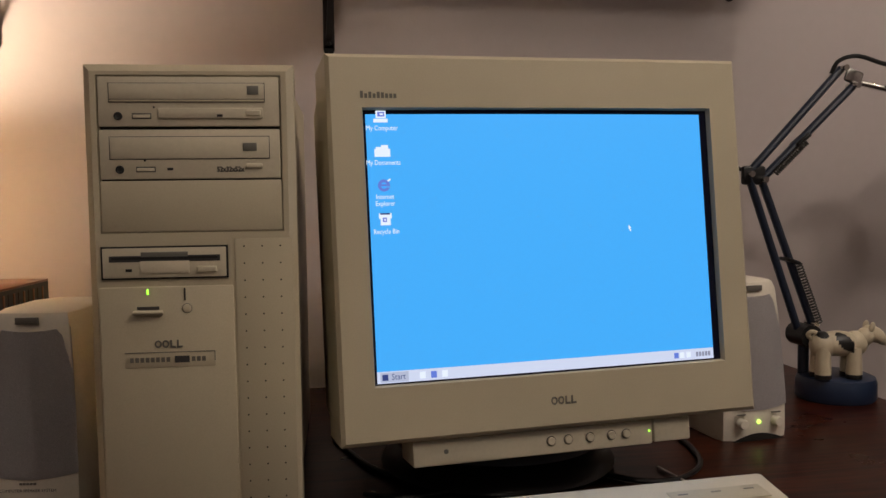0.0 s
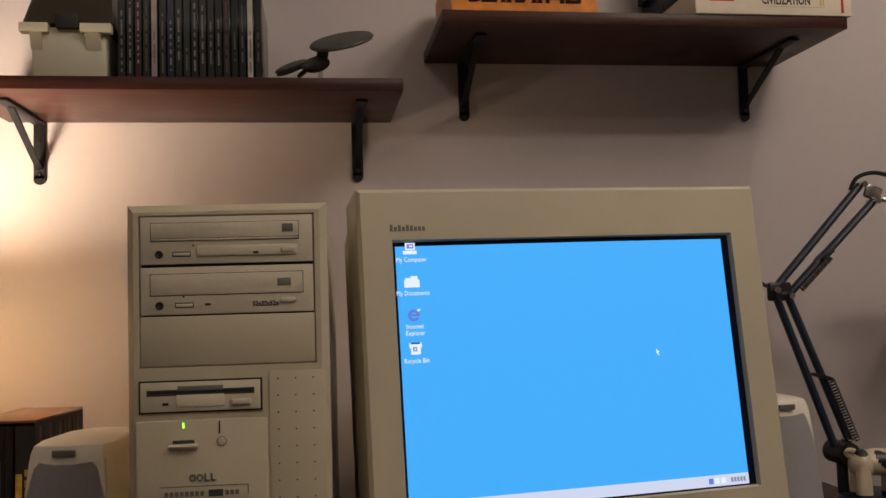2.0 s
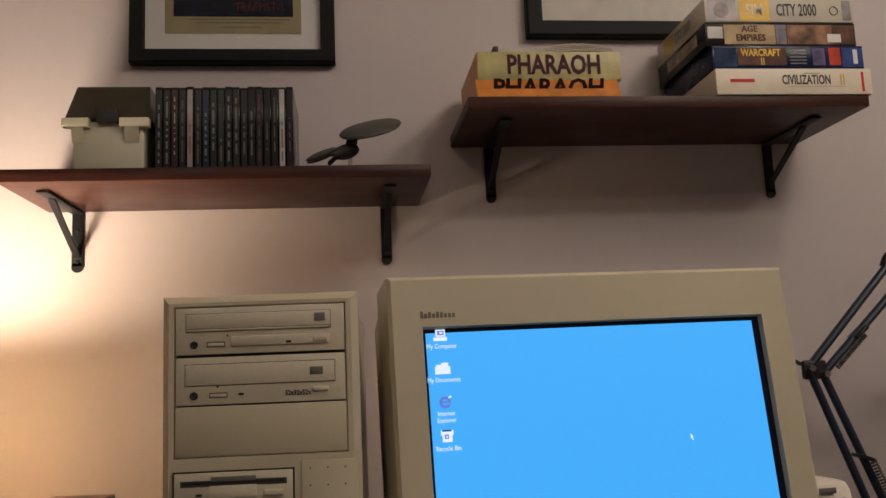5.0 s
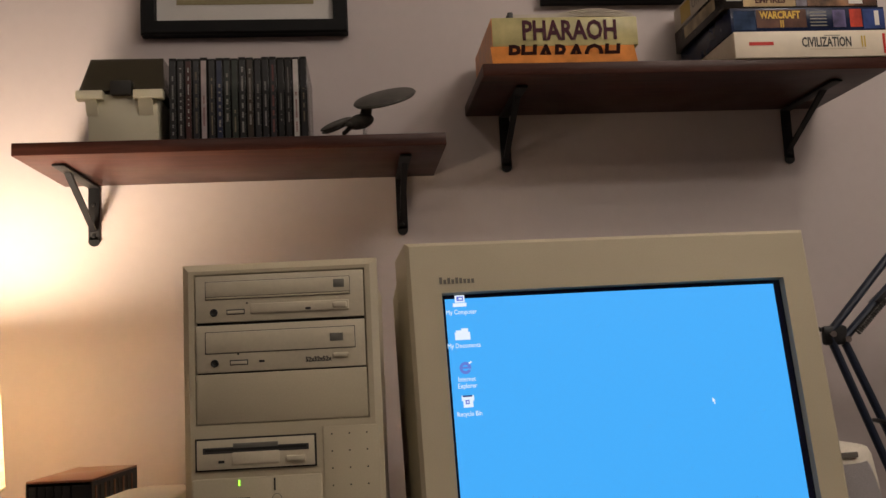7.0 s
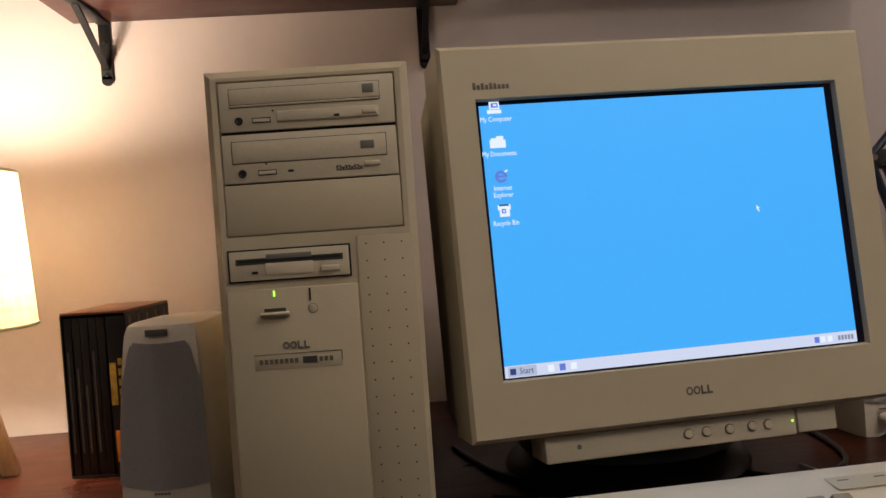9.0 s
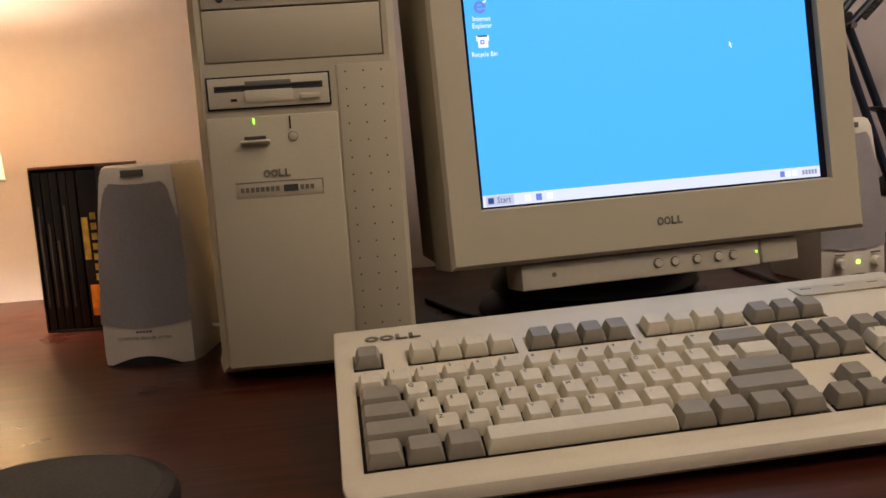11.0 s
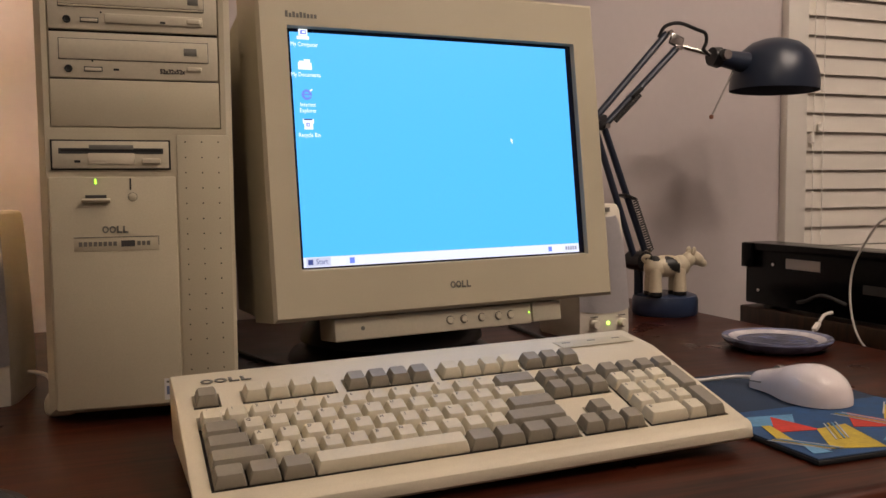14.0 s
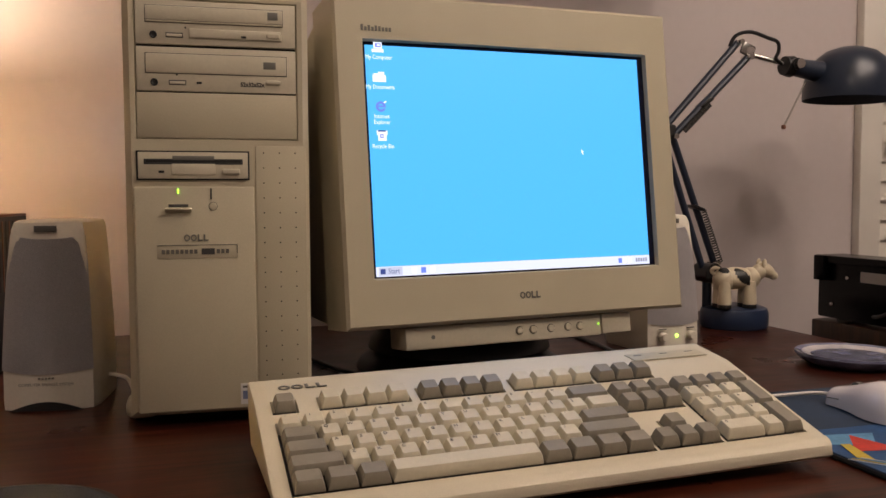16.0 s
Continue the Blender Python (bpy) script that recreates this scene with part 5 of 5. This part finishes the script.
for y, z, w, h, mat in ((0.462, 0.082, 0.075, 0.017, material("label_silver", (0.42, 0.40, 0.39), 0.4)), (0.315, 0.055, 0.050, 0.014, SHADOW_GREY), (0.20, 0.083, 0.012, 0.006, material("label_dim", (0.12, 0.11, 0.10), 0.4))):
    part("label_plate", span(-0.0014, -0.0004, y - w / 2, y + w / 2, z - h / 2, z + h / 2), mat, bb)
for y, z in ((0.565, 0.030), (0.40, 0.012), (0.24, 0.016), (0.53, 0.078)):
    part("screw", lathe([(0.0035, 0), (0.0030, 0.0012), (0, 0.0014)], 10, (-0.0001, y, z), None, pose(0, 0, 0, 0, -90, 0)), CHROME, bb)
part("cable", tube([(-0.002, 0.47, 0.020), (-0.016, 0.44, 0.026), (-0.020, 0.40, 0.040), (-0.012, 0.36, 0.030)], 0.003), SHADOW_GREY, bb)
white_cable = part("white_cable", tube([(1.100, 0.890, 0.918), (1.075, 0.918, 0.915), (1.075, 0.947, 0.884), (1.075, 0.970, 0.845), (1.075, 0.976, 0.802), (1.075, 0.969, 0.761), (1.078, 0.955, 0.731), (1.105, 0.945, 0.700)], 0.0018), WHITE)
tagged(white_cable, "white cable hanging in front of the black box", "cable")
plug = thing("usb_plug", pose(0.946, 0.922, DESK_Z), "white cable plug lying behind the plate", "cable")
part("plug_body", box((0.017, 0.008, 0.006), (0.012, 0, 0.018), 0.002, turn=pose(0, 0, 0, 0, -30, 20)), WHITE, plug)
part("lead", tube([(-0.02, -0.02, 0.004), (-0.008, -0.008, 0.006), (0.004, -0.002, 0.013)], 0.0016), WHITE, plug)
part("lead", tube([(0.020, 0.003, 0.023), (0.034, 0.008, 0.032), (0.050, 0.010, 0.034)], 0.0024), WHITE, plug)

# ---- things on the wall shelves ----
S1, S2 = 1.3545 + 0.0177, 1.4510 + 0.0177
disk_box = thing("floppy_disk_box", pose(-0.1640, 1.262, S1), "beige disk storage box with a smoked lid on the shelf", "storage box")
PUTTY = material("putty_plastic", (0.64, 0.60, 0.45), 0.4, stain=0.05)
part("tub", prism([(0.004, 0.0), (0.0, 0.070), (0.13, 0.070), (0.126, 0.0)], -0.046, 0.046, None, 0.002), PUTTY, disk_box)
for x0, x1 in ((-0.059, -0.024), (0.016, 0.055)):
    part("latch_rim", span(x0, x1, -0.010, 0.004, 0.061, 0.073, 0.0008), PUTTY, disk_box)
    part("latch_leg", prism([(-0.008, 0.061), (0.001, 0.061), (0.001, 0.040)], x0 + (0.012 if x0 < 0 else 0.006), x1 - (0.008 if x0 < 0 else 0.014)), PUTTY, disk_box)
SMOKE = glass_sheet("smoked_plastic", (0.045, 0.036, 0.018), 0.80, 0.14)
lid = bmesh.new()
a = [lid.verts.new(p) for p in ((-0.056, -0.004, 0.0735), (0.056, -0.004, 0.0735), (0.056, 0.130, 0.0735), (-0.056, 0.130, 0.0735))]
b = [lid.verts.new(p) for p in ((-0.049, 0.026, 0.128), (0.049, 0.026, 0.128), (0.049, 0.128, 0.128), (-0.049, 0.128, 0.128))]
for i in range(4):
    lid.faces.new((a[i], a[(i + 1) % 4], b[(i + 1) % 4], b[i]))
lid.faces.new(b)
bmesh.ops.recalc_face_normals(lid, faces=lid.faces)
bmesh.ops.solidify(lid, geom=list(lid.faces), thickness=0.002)
part("lid", lid, SMOKE, disk_box, "smoked translucent lid")
part("lid_catch", span(-0.014, 0.014, -0.009, 0.002, 0.067, 0.086, 0.0008), material("dark_smoked_plastic", (0.012, 0.010, 0.008), 0.5), disk_box)
part("contents", span(-0.040, 0.040, 0.035, 0.115, 0.072, 0.108), SHADOW_GREY, disk_box)

rng = random.Random(7)
CASE_CLEAR = material("clear_case_edge", (0.012, 0.012, 0.012), 0.12, spec=0.35)
x = -0.1030
tints = ((0.012, 0.012, 0.013), (0.02, 0.016, 0.016), (0.05, 0.012, 0.010), (0.015, 0.016, 0.02), (0.40, 0.33, 0.33), (0.012, 0.012, 0.013), (0.012, 0.018, 0.05), (0.014, 0.02, 0.016), (0.02, 0.028, 0.02), (0.012, 0.012, 0.012),
         (0.03, 0.02, 0.012), (0.02, 0.02, 0.022), (0.012, 0.012, 0.014), (0.025, 0.025, 0.028), (0.012, 0.012, 0.012), (0.014, 0.012, 0.012), (0.55, 0.52, 0.50), (0.015, 0.014, 0.016))
for i, tint in enumerate(tints):
    w = 0.0104
    disc = thing("disc_case", pose(x + w / 2, 1.262 + rng.uniform(0, 0.003), S1, 0, 0, rng.uniform(-0.4, 0.4)), "clear jewel case with a pale spine on the shelf" if sum(tint) > 0.6 else "dark jewel case standing on the shelf", "disc case", "row of disc cases")
    part("case", span(-0.0049, 0.0049, 0.0006, 0.140, 0, 0.119 + rng.uniform(-0.0008, 0.0008), 0.0006), CASE_CLEAR, disc)
    sp = part("spine_card", span(-0.0034, 0.0034, 0.0001, 0.0009, 0.004, 0.115), material("spine_%d" % i, tuple(0.8 * v for v in tint), 0.3, spec=0.22, stain=0.3, stain_scale=40), disc)
    bm = bmesh.new()
    z = 0.010 + rng.uniform(0, 0.02)
    wide = rng.uniform(0.0007, 0.0013)
    for k in range(rng.randint(12, 34)):
        h = rng.uniform(0.0010, 0.0024)
        span(-wide, wide, -0.0003, 0.0002, z, z + h, bm=bm)
        z += h + (0.0008 if rng.random() > 0.15 else 0.006)
        if z > 0.106:
            break
    dim = rng.uniform(0.35, 1.0)
    tone = rng.choice(((0.40, 0.38, 0.36), (0.30, 0.28, 0.26), (0.22, 0.20, 0.18), (0.26, 0.05, 0.04), (0.20, 0.15, 0.08)))
    part("spine_lettering", bm, material("spine_print_%d" % i, tuple(v * dim for v in tone) if sum(tint) < 0.6 else (0.16, 0.05, 0.05), 0.5), disc)
    x += w

# model spacecraft
ship = thing("model_spaceship", pose(0.168, 1.300, S1), "dark grey model spaceship with a saucer hull on a clear stand", "model")
HULL = material("hull_grey", (0.055, 0.052, 0.044), 0.5, stain=0.45, stain_scale=80)
part("saucer", lathe([(0, 0.006), (0.02, 0.0055), (0.044, 0.002), (0.046, 0.0), (0.044, -0.002), (0.018, -0.006), (0, -0.0065)], 40, (0.024, 0, 0.068), None, pose(0, 0, 0, 26, -14, 0) @ Matrix.Diagonal((1.0, 1.25, 1.15, 1))), HULL, ship)
bm = bmesh.new()
blob(bm, (-0.012, 0.0, 0.034), (0.020, 0.011, 0.011), pose(0, 0, 0, 0, -14, 0))
part("hull", bm, HULL, ship)
part("neck", box((0.016, 0.008, 0.034), (-0.004, 0, 0.044), 0.002, turn=pose(0, 0, 0, 0, 14, 0)), HULL, ship)
for y in (-0.026, 0.026):
    part("pylon", rod((-0.022, 0, 0.030), (-0.036, y, 0.024), 0.0035, 8), HULL, ship)
    bm = bmesh.new()
    blob(bm, (-0.046, y, 0.024 if y < 0 else 0.034), (0.024, 0.0045, 0.0048), pose(0, 0, 0, 0, -22, 0))
    part("engine_pod", bm, HULL, ship)
part("stand", rod((-0.006, 0, 0.0), (-0.006, 0, 0.026), 0.003, 10), glass_sheet("clear_stand", (0.8, 0.8, 0.8), 0.25), ship)
part("stand_foot", lathe([(0, 0), (0.016, 0), (0.014, 0.003), (0, 0.003)], 20, (-0.006, 0, 0)), glass_sheet("clear_foot", (0.8, 0.8, 0.8), 0.25), ship)


# game boxes
def carton(at, size, mat, label, yaw=0.0):
    t = thing("game_box", pose(*at, 0, 0, yaw) @ Matrix.Diagonal((0.970, 1, 1, 1)), label, "game box", "stack of game boxes")
    w, d, h = size
    return t, part("carton", span(0, w, 0, d, 0, h, 0.0010), mat, t)


def spot(parent, x0, x1, z0, z1, mat, name="printed_panel", y=-0.0004):
    return part(name, span(x0, x1, y, y + 0.0003, z0, z1), mat, parent)


def ink(name, c, rough=0.4, mottle=0.0):
    return material(name, c, rough, stain=mottle, stain_scale=45, spec=0.2)


RED = ink("print_red", (0.50, 0.03, 0.02))
IVORY = ink("print_ivory", (0.70, 0.62, 0.50), 0.35, 0.04)
civ, c = carton((0.6940, 1.2370, S2), (0.249, 0.195, 0.0395), IVORY, "ivory boxed computer game at the bottom of the stack")
letters("title", "CIVILIZATION", 0.0200, INK, civ, pose(0.143, -0.0005, 0.0215), 0.62, bold=0.0005)
letters("numeral", "II", 0.0230, ink("print_gold", (0.60, 0.42, 0.10)), civ, pose(0.2010, -0.0005, 0.0215), 0.75, bold=0.0005)
spot(civ, 0.022, 0.060, 0.0185, 0.0235, RED, "maker_bar")
spot(civ, 0.115, 0.205, 0.0115, 0.0121, ink("print_tan", (0.45, 0.35, 0.22)))
spot(civ, 0.140, 0.165, 0.0315, 0.0325, LOGO_GREY, "small_print")
spot(civ, 0.232, 0.236, 0.004, 0.034, RED, "small_print")
war, c = carton((0.6925, 1.2400, S2 + 0.0397), (0.243, 0.192, 0.0362), ink("print_navy", (0.012, 0.018, 0.05), 0.25, 0.3), "dark blue boxed computer game in the stack")
spot(war, 0.004, 0.038, 0.003, 0.032, ink("foil_blue", (0.03, 0.05, 0.10), 0.12, 0.5))
spot(war, 0.040, 0.118, 0.006, 0.033, ink("print_brown", (0.09, 0.035, 0.02), 0.3, 0.4))
letters("title", "WARCRAFT", 0.0150, ink("title_gold", (0.75, 0.48, 0.08)), war, pose(0.077, -0.0009, 0.0245), 0.78, bold=0.0005)
letters("numeral", "II", 0.0150, ink("title_gold_dark", (0.60, 0.36, 0.06)), war, pose(0.079, -0.0009, 0.0110), 0.9, bold=0.0005)
for k in range(5):
    spot(war, 0.124, 0.150, 0.008 + 0.005 * k, 0.0095 + 0.005 * k, BADGE, "small_print")
spot(war, 0.160, 0.180, 0.006, 0.032, ink("art_purple", (0.12, 0.10, 0.22), 0.3, 0.6))
spot(war, 0.187, 0.206, 0.006, 0.033, ink("art_red", (0.40, 0.04, 0.02), 0.3, 0.6))
spot(war, 0.208, 0.242, 0.003, 0.033, ink("art_blue", (0.03, 0.06, 0.22), 0.3, 0.3))
spot(war, 0.226, 0.233, 0.008, 0.030, PAPER, "barcode", -0.0008)
age, c = carton((0.6860, 1.2430, S2 + 0.0761), (0.243, 0.192, 0.0362), ink("print_black", (0.016, 0.012, 0.010), 0.25, 0.3), "tan and black boxed computer game in the stack")
spot(age, 0.030, 0.112, 0.003, 0.033, ink("parchment", (0.42, 0.30, 0.15), 0.35, 0.25))
spot(age, 0.004, 0.028, 0.012, 0.030, ink("foil_white", (0.55, 0.52, 0.48), 0.15, 0.3))
letters("title", "AGE", 0.0135, ink("title_brown", (0.10, 0.03, 0.015)), age, pose(0.071, -0.0009, 0.0262), 1.0, bold=0.0005)
letters("title", "EMPIRES", 0.0140, ink("title_dark", (0.07, 0.02, 0.01)), age, pose(0.072, -0.0009, 0.0125), 0.95, bold=0.0005)
spot(age, 0.113, 0.130, 0.003, 0.033, ink("art_stone", (0.20, 0.18, 0.22), 0.3, 0.5))
spot(age, 0.131, 0.205, 0.003, 0.033, ink("art_bronze", (0.20, 0.10, 0.05), 0.3, 0.8))
spot(age, 0.206, 0.241, 0.003, 0.033, ink("art_dark_brown", (0.10, 0.04, 0.02), 0.3, 0.5))
spot(age, 0.196, 0.218, 0.006, 0.019, PAPER, "price_label", -0.0008)
sim, c = carton((0.6870, 1.2400, S2 + 0.1125), (0.240, 0.195, 0.0370), ink("print_cream", (0.50, 0.46, 0.38), 0.35, 0.06), "cream boxed computer game on top of the stack")
spot(sim, 0.004, 0.050, 0.002, 0.035, ink("print_pale_grey", (0.40, 0.37, 0.36), 0.3, 0.25))
part("round_mark", lathe([(0, 0), (0.012, 0), (0.012, 0.0006), (0, 0.0006)], 24, (0.026, -0.0004, 0.018), None, pose(0, 0, 0, 90)), ink("mark_grey", (0.28, 0.25, 0.25), 0.4, 0.4), sim)
spot(sim, 0.055, 0.103, 0.002, 0.035, ink("title_yellow", (0.75, 0.48, 0.10), 0.35, 0.1))
letters("title", "SIM", 0.0230, ink("title_white", (0.75, 0.68, 0.45)), sim, pose(0.079, -0.0009, 0.0185), 0.85, bold=0.0005)
letters("title", "CITY 2000", 0.0265, INK, sim, pose(0.147, -0.0006, 0.0180), 0.56, bold=0.0005)
part("ring_mark", lathe([(0.006, 0), (0.006, 0.0005), (0.0072, 0.0005), (0.0072, 0)], 20, (0.208, -0.0004, 0.018), None, pose(0, 0, 0, 90)), INK, sim)
spot(sim, 0.222, 0.236, 0.003, 0.034, ink("side_grey", (0.25, 0.23, 0.22), 0.4, 0.3))
letters("side_title", "CITY 2000", 0.0240, LOGO_GREY, sim, pose(-0.0006, 0.085, 0.018, 0, 0, -90), 0.6)
part("side_panel", span(-0.0004, -0.0001, 0.125, 0.165, 0.004, 0.033), ink("side_yellow", (0.50, 0.36, 0.08), 0.35), sim)
part("side_panel", span(-0.0004, -0.0001, 0.03, 0.15, 0.012, 0.030), ink("side_art", (0.30, 0.24, 0.14), 0.35, 0.5), age)

ph = thing("game_box", pose(0.3480, 1.2560, S2), "yellow and orange sloped boxed computer game on the shelf", "game box")
PARCH = ink("parchment_yellow", (0.46, 0.41, 0.20), 0.3, 0.18)
ORANGE = ink("burnt_orange", (0.55, 0.20, 0.04), 0.35, 0.2)
part("lower_box", prism([(-0.012, 0.0), (0.0, 0.0295), (0.165, 0.0295), (0.165, 0.0)], -0.005, 0.204), ORANGE, ph, "orange lower part")
part("upper_box", span(-0.001, 0.211, 0.000, 0.170, 0.0296, 0.0720, 0.0008), PARCH, ph, "yellow parchment upper part")
part("side_cover", span(-0.0018, -0.0011, 0.001, 0.169, 0.0300, 0.0716), ORANGE, ph)
letters("title", "PHARAOH", 0.0400, ink("title_maroon", (0.060, 0.010, 0.022), 0.6), ph, pose(0.111, -0.0008, 0.0510), 0.74, depth=0.0003, bold=0.0011)
letters("title", "PHARAOH", 0.0330, ink("title_black", (0.035, 0.012, 0.012)), ph, pose(0.100, -0.0064, 0.0150, 22), 1.05, bold=0.0011)
mag = thing("magazine", pose(0.374, 1.262, S2 + 0.0722), "curled magazine lying on the yellow game box", "magazine")
sheet = bmesh.new()
for k in range(4):
    prev = None
    for i in range(17):
        t = i / 16
        z = 0.0012 + 0.0024 * k + 0.0075 * max(0, math.sin(math.pi * (t - 0.35) / 0.65)) * (0.5 + 0.2 * k) * (t > 0.35)
        row = [sheet.verts.new((0.006 + 0.178 * t, y, z)) for y in (0.002 + 0.002 * k, 0.15)] + [sheet.verts.new((0.006 + 0.178 * t, y, z + 0.0016)) for y in (0.15, 0.002 + 0.002 * k)]
        if prev:
            for q in range(4):
                sheet.faces.new((prev[q], prev[(q + 1) % 4], row[(q + 1) % 4], row[q]))
        else:
            sheet.faces.new(row)
        prev = row
    sheet.faces.new(prev)
bmesh.ops.recalc_face_normals(sheet, faces=sheet.faces)
part("pages", sheet, ink("page_edge", (0.50, 0.45, 0.38), 0.6, 0.1), mag)
part("binding", span(-0.002, 0.0055, 0.0, 0.15, 0.0002, 0.0105, 0.001), INK, mag, "dark glued spine")


# ---- framed pictures ----
def picture(x0, x1, z0, h, border, label):
    p = thing("framed_picture", pose((x0 + x1) / 2, WALL_Y - 0.022, z0), label, "picture", "framed pictures")
    w = x1 - x0
    part("frame", frame_bm(w, h, (-w / 2 + border, w / 2 - border, border, h - border), 0.0205, 0.003, 0.002, 0.010), FRAME_BLACK, p, "black frame")
    return p, w


pic, w = picture(-0.180, 0.144, 1.590, 0.43, 0.0215, "black framed dark poster with a wide white mat")
part("mat_board", span(-w / 2 + 0.021, w / 2 - 0.021, 0.011, 0.013, 0.021, 0.409), PAPER, pic, "white mat board")
part("poster_margin", span(-0.1080, 0.1080, 0.0102, 0.0108, 0.0510, 0.379), ink("poster_tan", (0.33, 0.28, 0.16), 0.6, 0.08), pic, "tan poster margin")
part("poster_art", span(-0.0945, 0.0950, 0.0096, 0.0101, 0.0800, 0.365), ink("poster_dark", (0.008, 0.009, 0.022), 0.6, 0.6), pic, "dark blue poster picture")
letters("poster_title", "TRAPPIST-1", 0.0200, ink("poster_red", (0.10, 0.012, 0.012)), pic, pose(0.042, 0.0092, 0.0960), 0.8)
letters("poster_caption", "PLANET HOP", 0.0095, ink("poster_grey", (0.12, 0.12, 0.14)), pic, pose(0.012, 0.0092, 0.1130), 0.8)
for a, b, z in ((-0.07, 0.09, 0.0745), (-0.06, 0.08, 0.0690), (-0.02, 0.045, 0.0610)):
    part("small_print", span(a, b, 0.0095, 0.0101, z, z + 0.0016), ink("print_olive", (0.20, 0.17, 0.10)), pic)
part("glass", span(-w / 2 + 0.021, w / 2 - 0.021, 0.0075, 0.0085, 0.021, 0.409), glass_sheet("picture_glass", (0.02, 0.02, 0.02), 0.06, 0.03), pic).visible_shadow = False

pic, w = picture(0.464, 0.828, 1.637, 0.30, 0.0260, "black framed pale picture behind shiny glass")
part("inner_rim", frame_bm(w - 0.048, 0.252, (-w / 2 + 0.027, w / 2 - 0.027, 0.003, 0.249), 0.004, 0.001), BADGE, pic, m=pose(0, 0.0065, 0.024))
part("mat_board", span(-w / 2 + 0.027, w / 2 - 0.027, 0.0115, 0.0135, 0.027, 0.273), ink("pale_print", (0.66, 0.62, 0.55), 0.6, 0.10), pic, "pale print with a soft drawing")
part("glass", span(-w / 2 + 0.027, w / 2 - 0.027, 0.0090, 0.0100, 0.027, 0.273), glass_sheet("shiny_picture_glass", (0.05, 0.05, 0.05), 0.10, 0.04), pic).visible_shadow = False
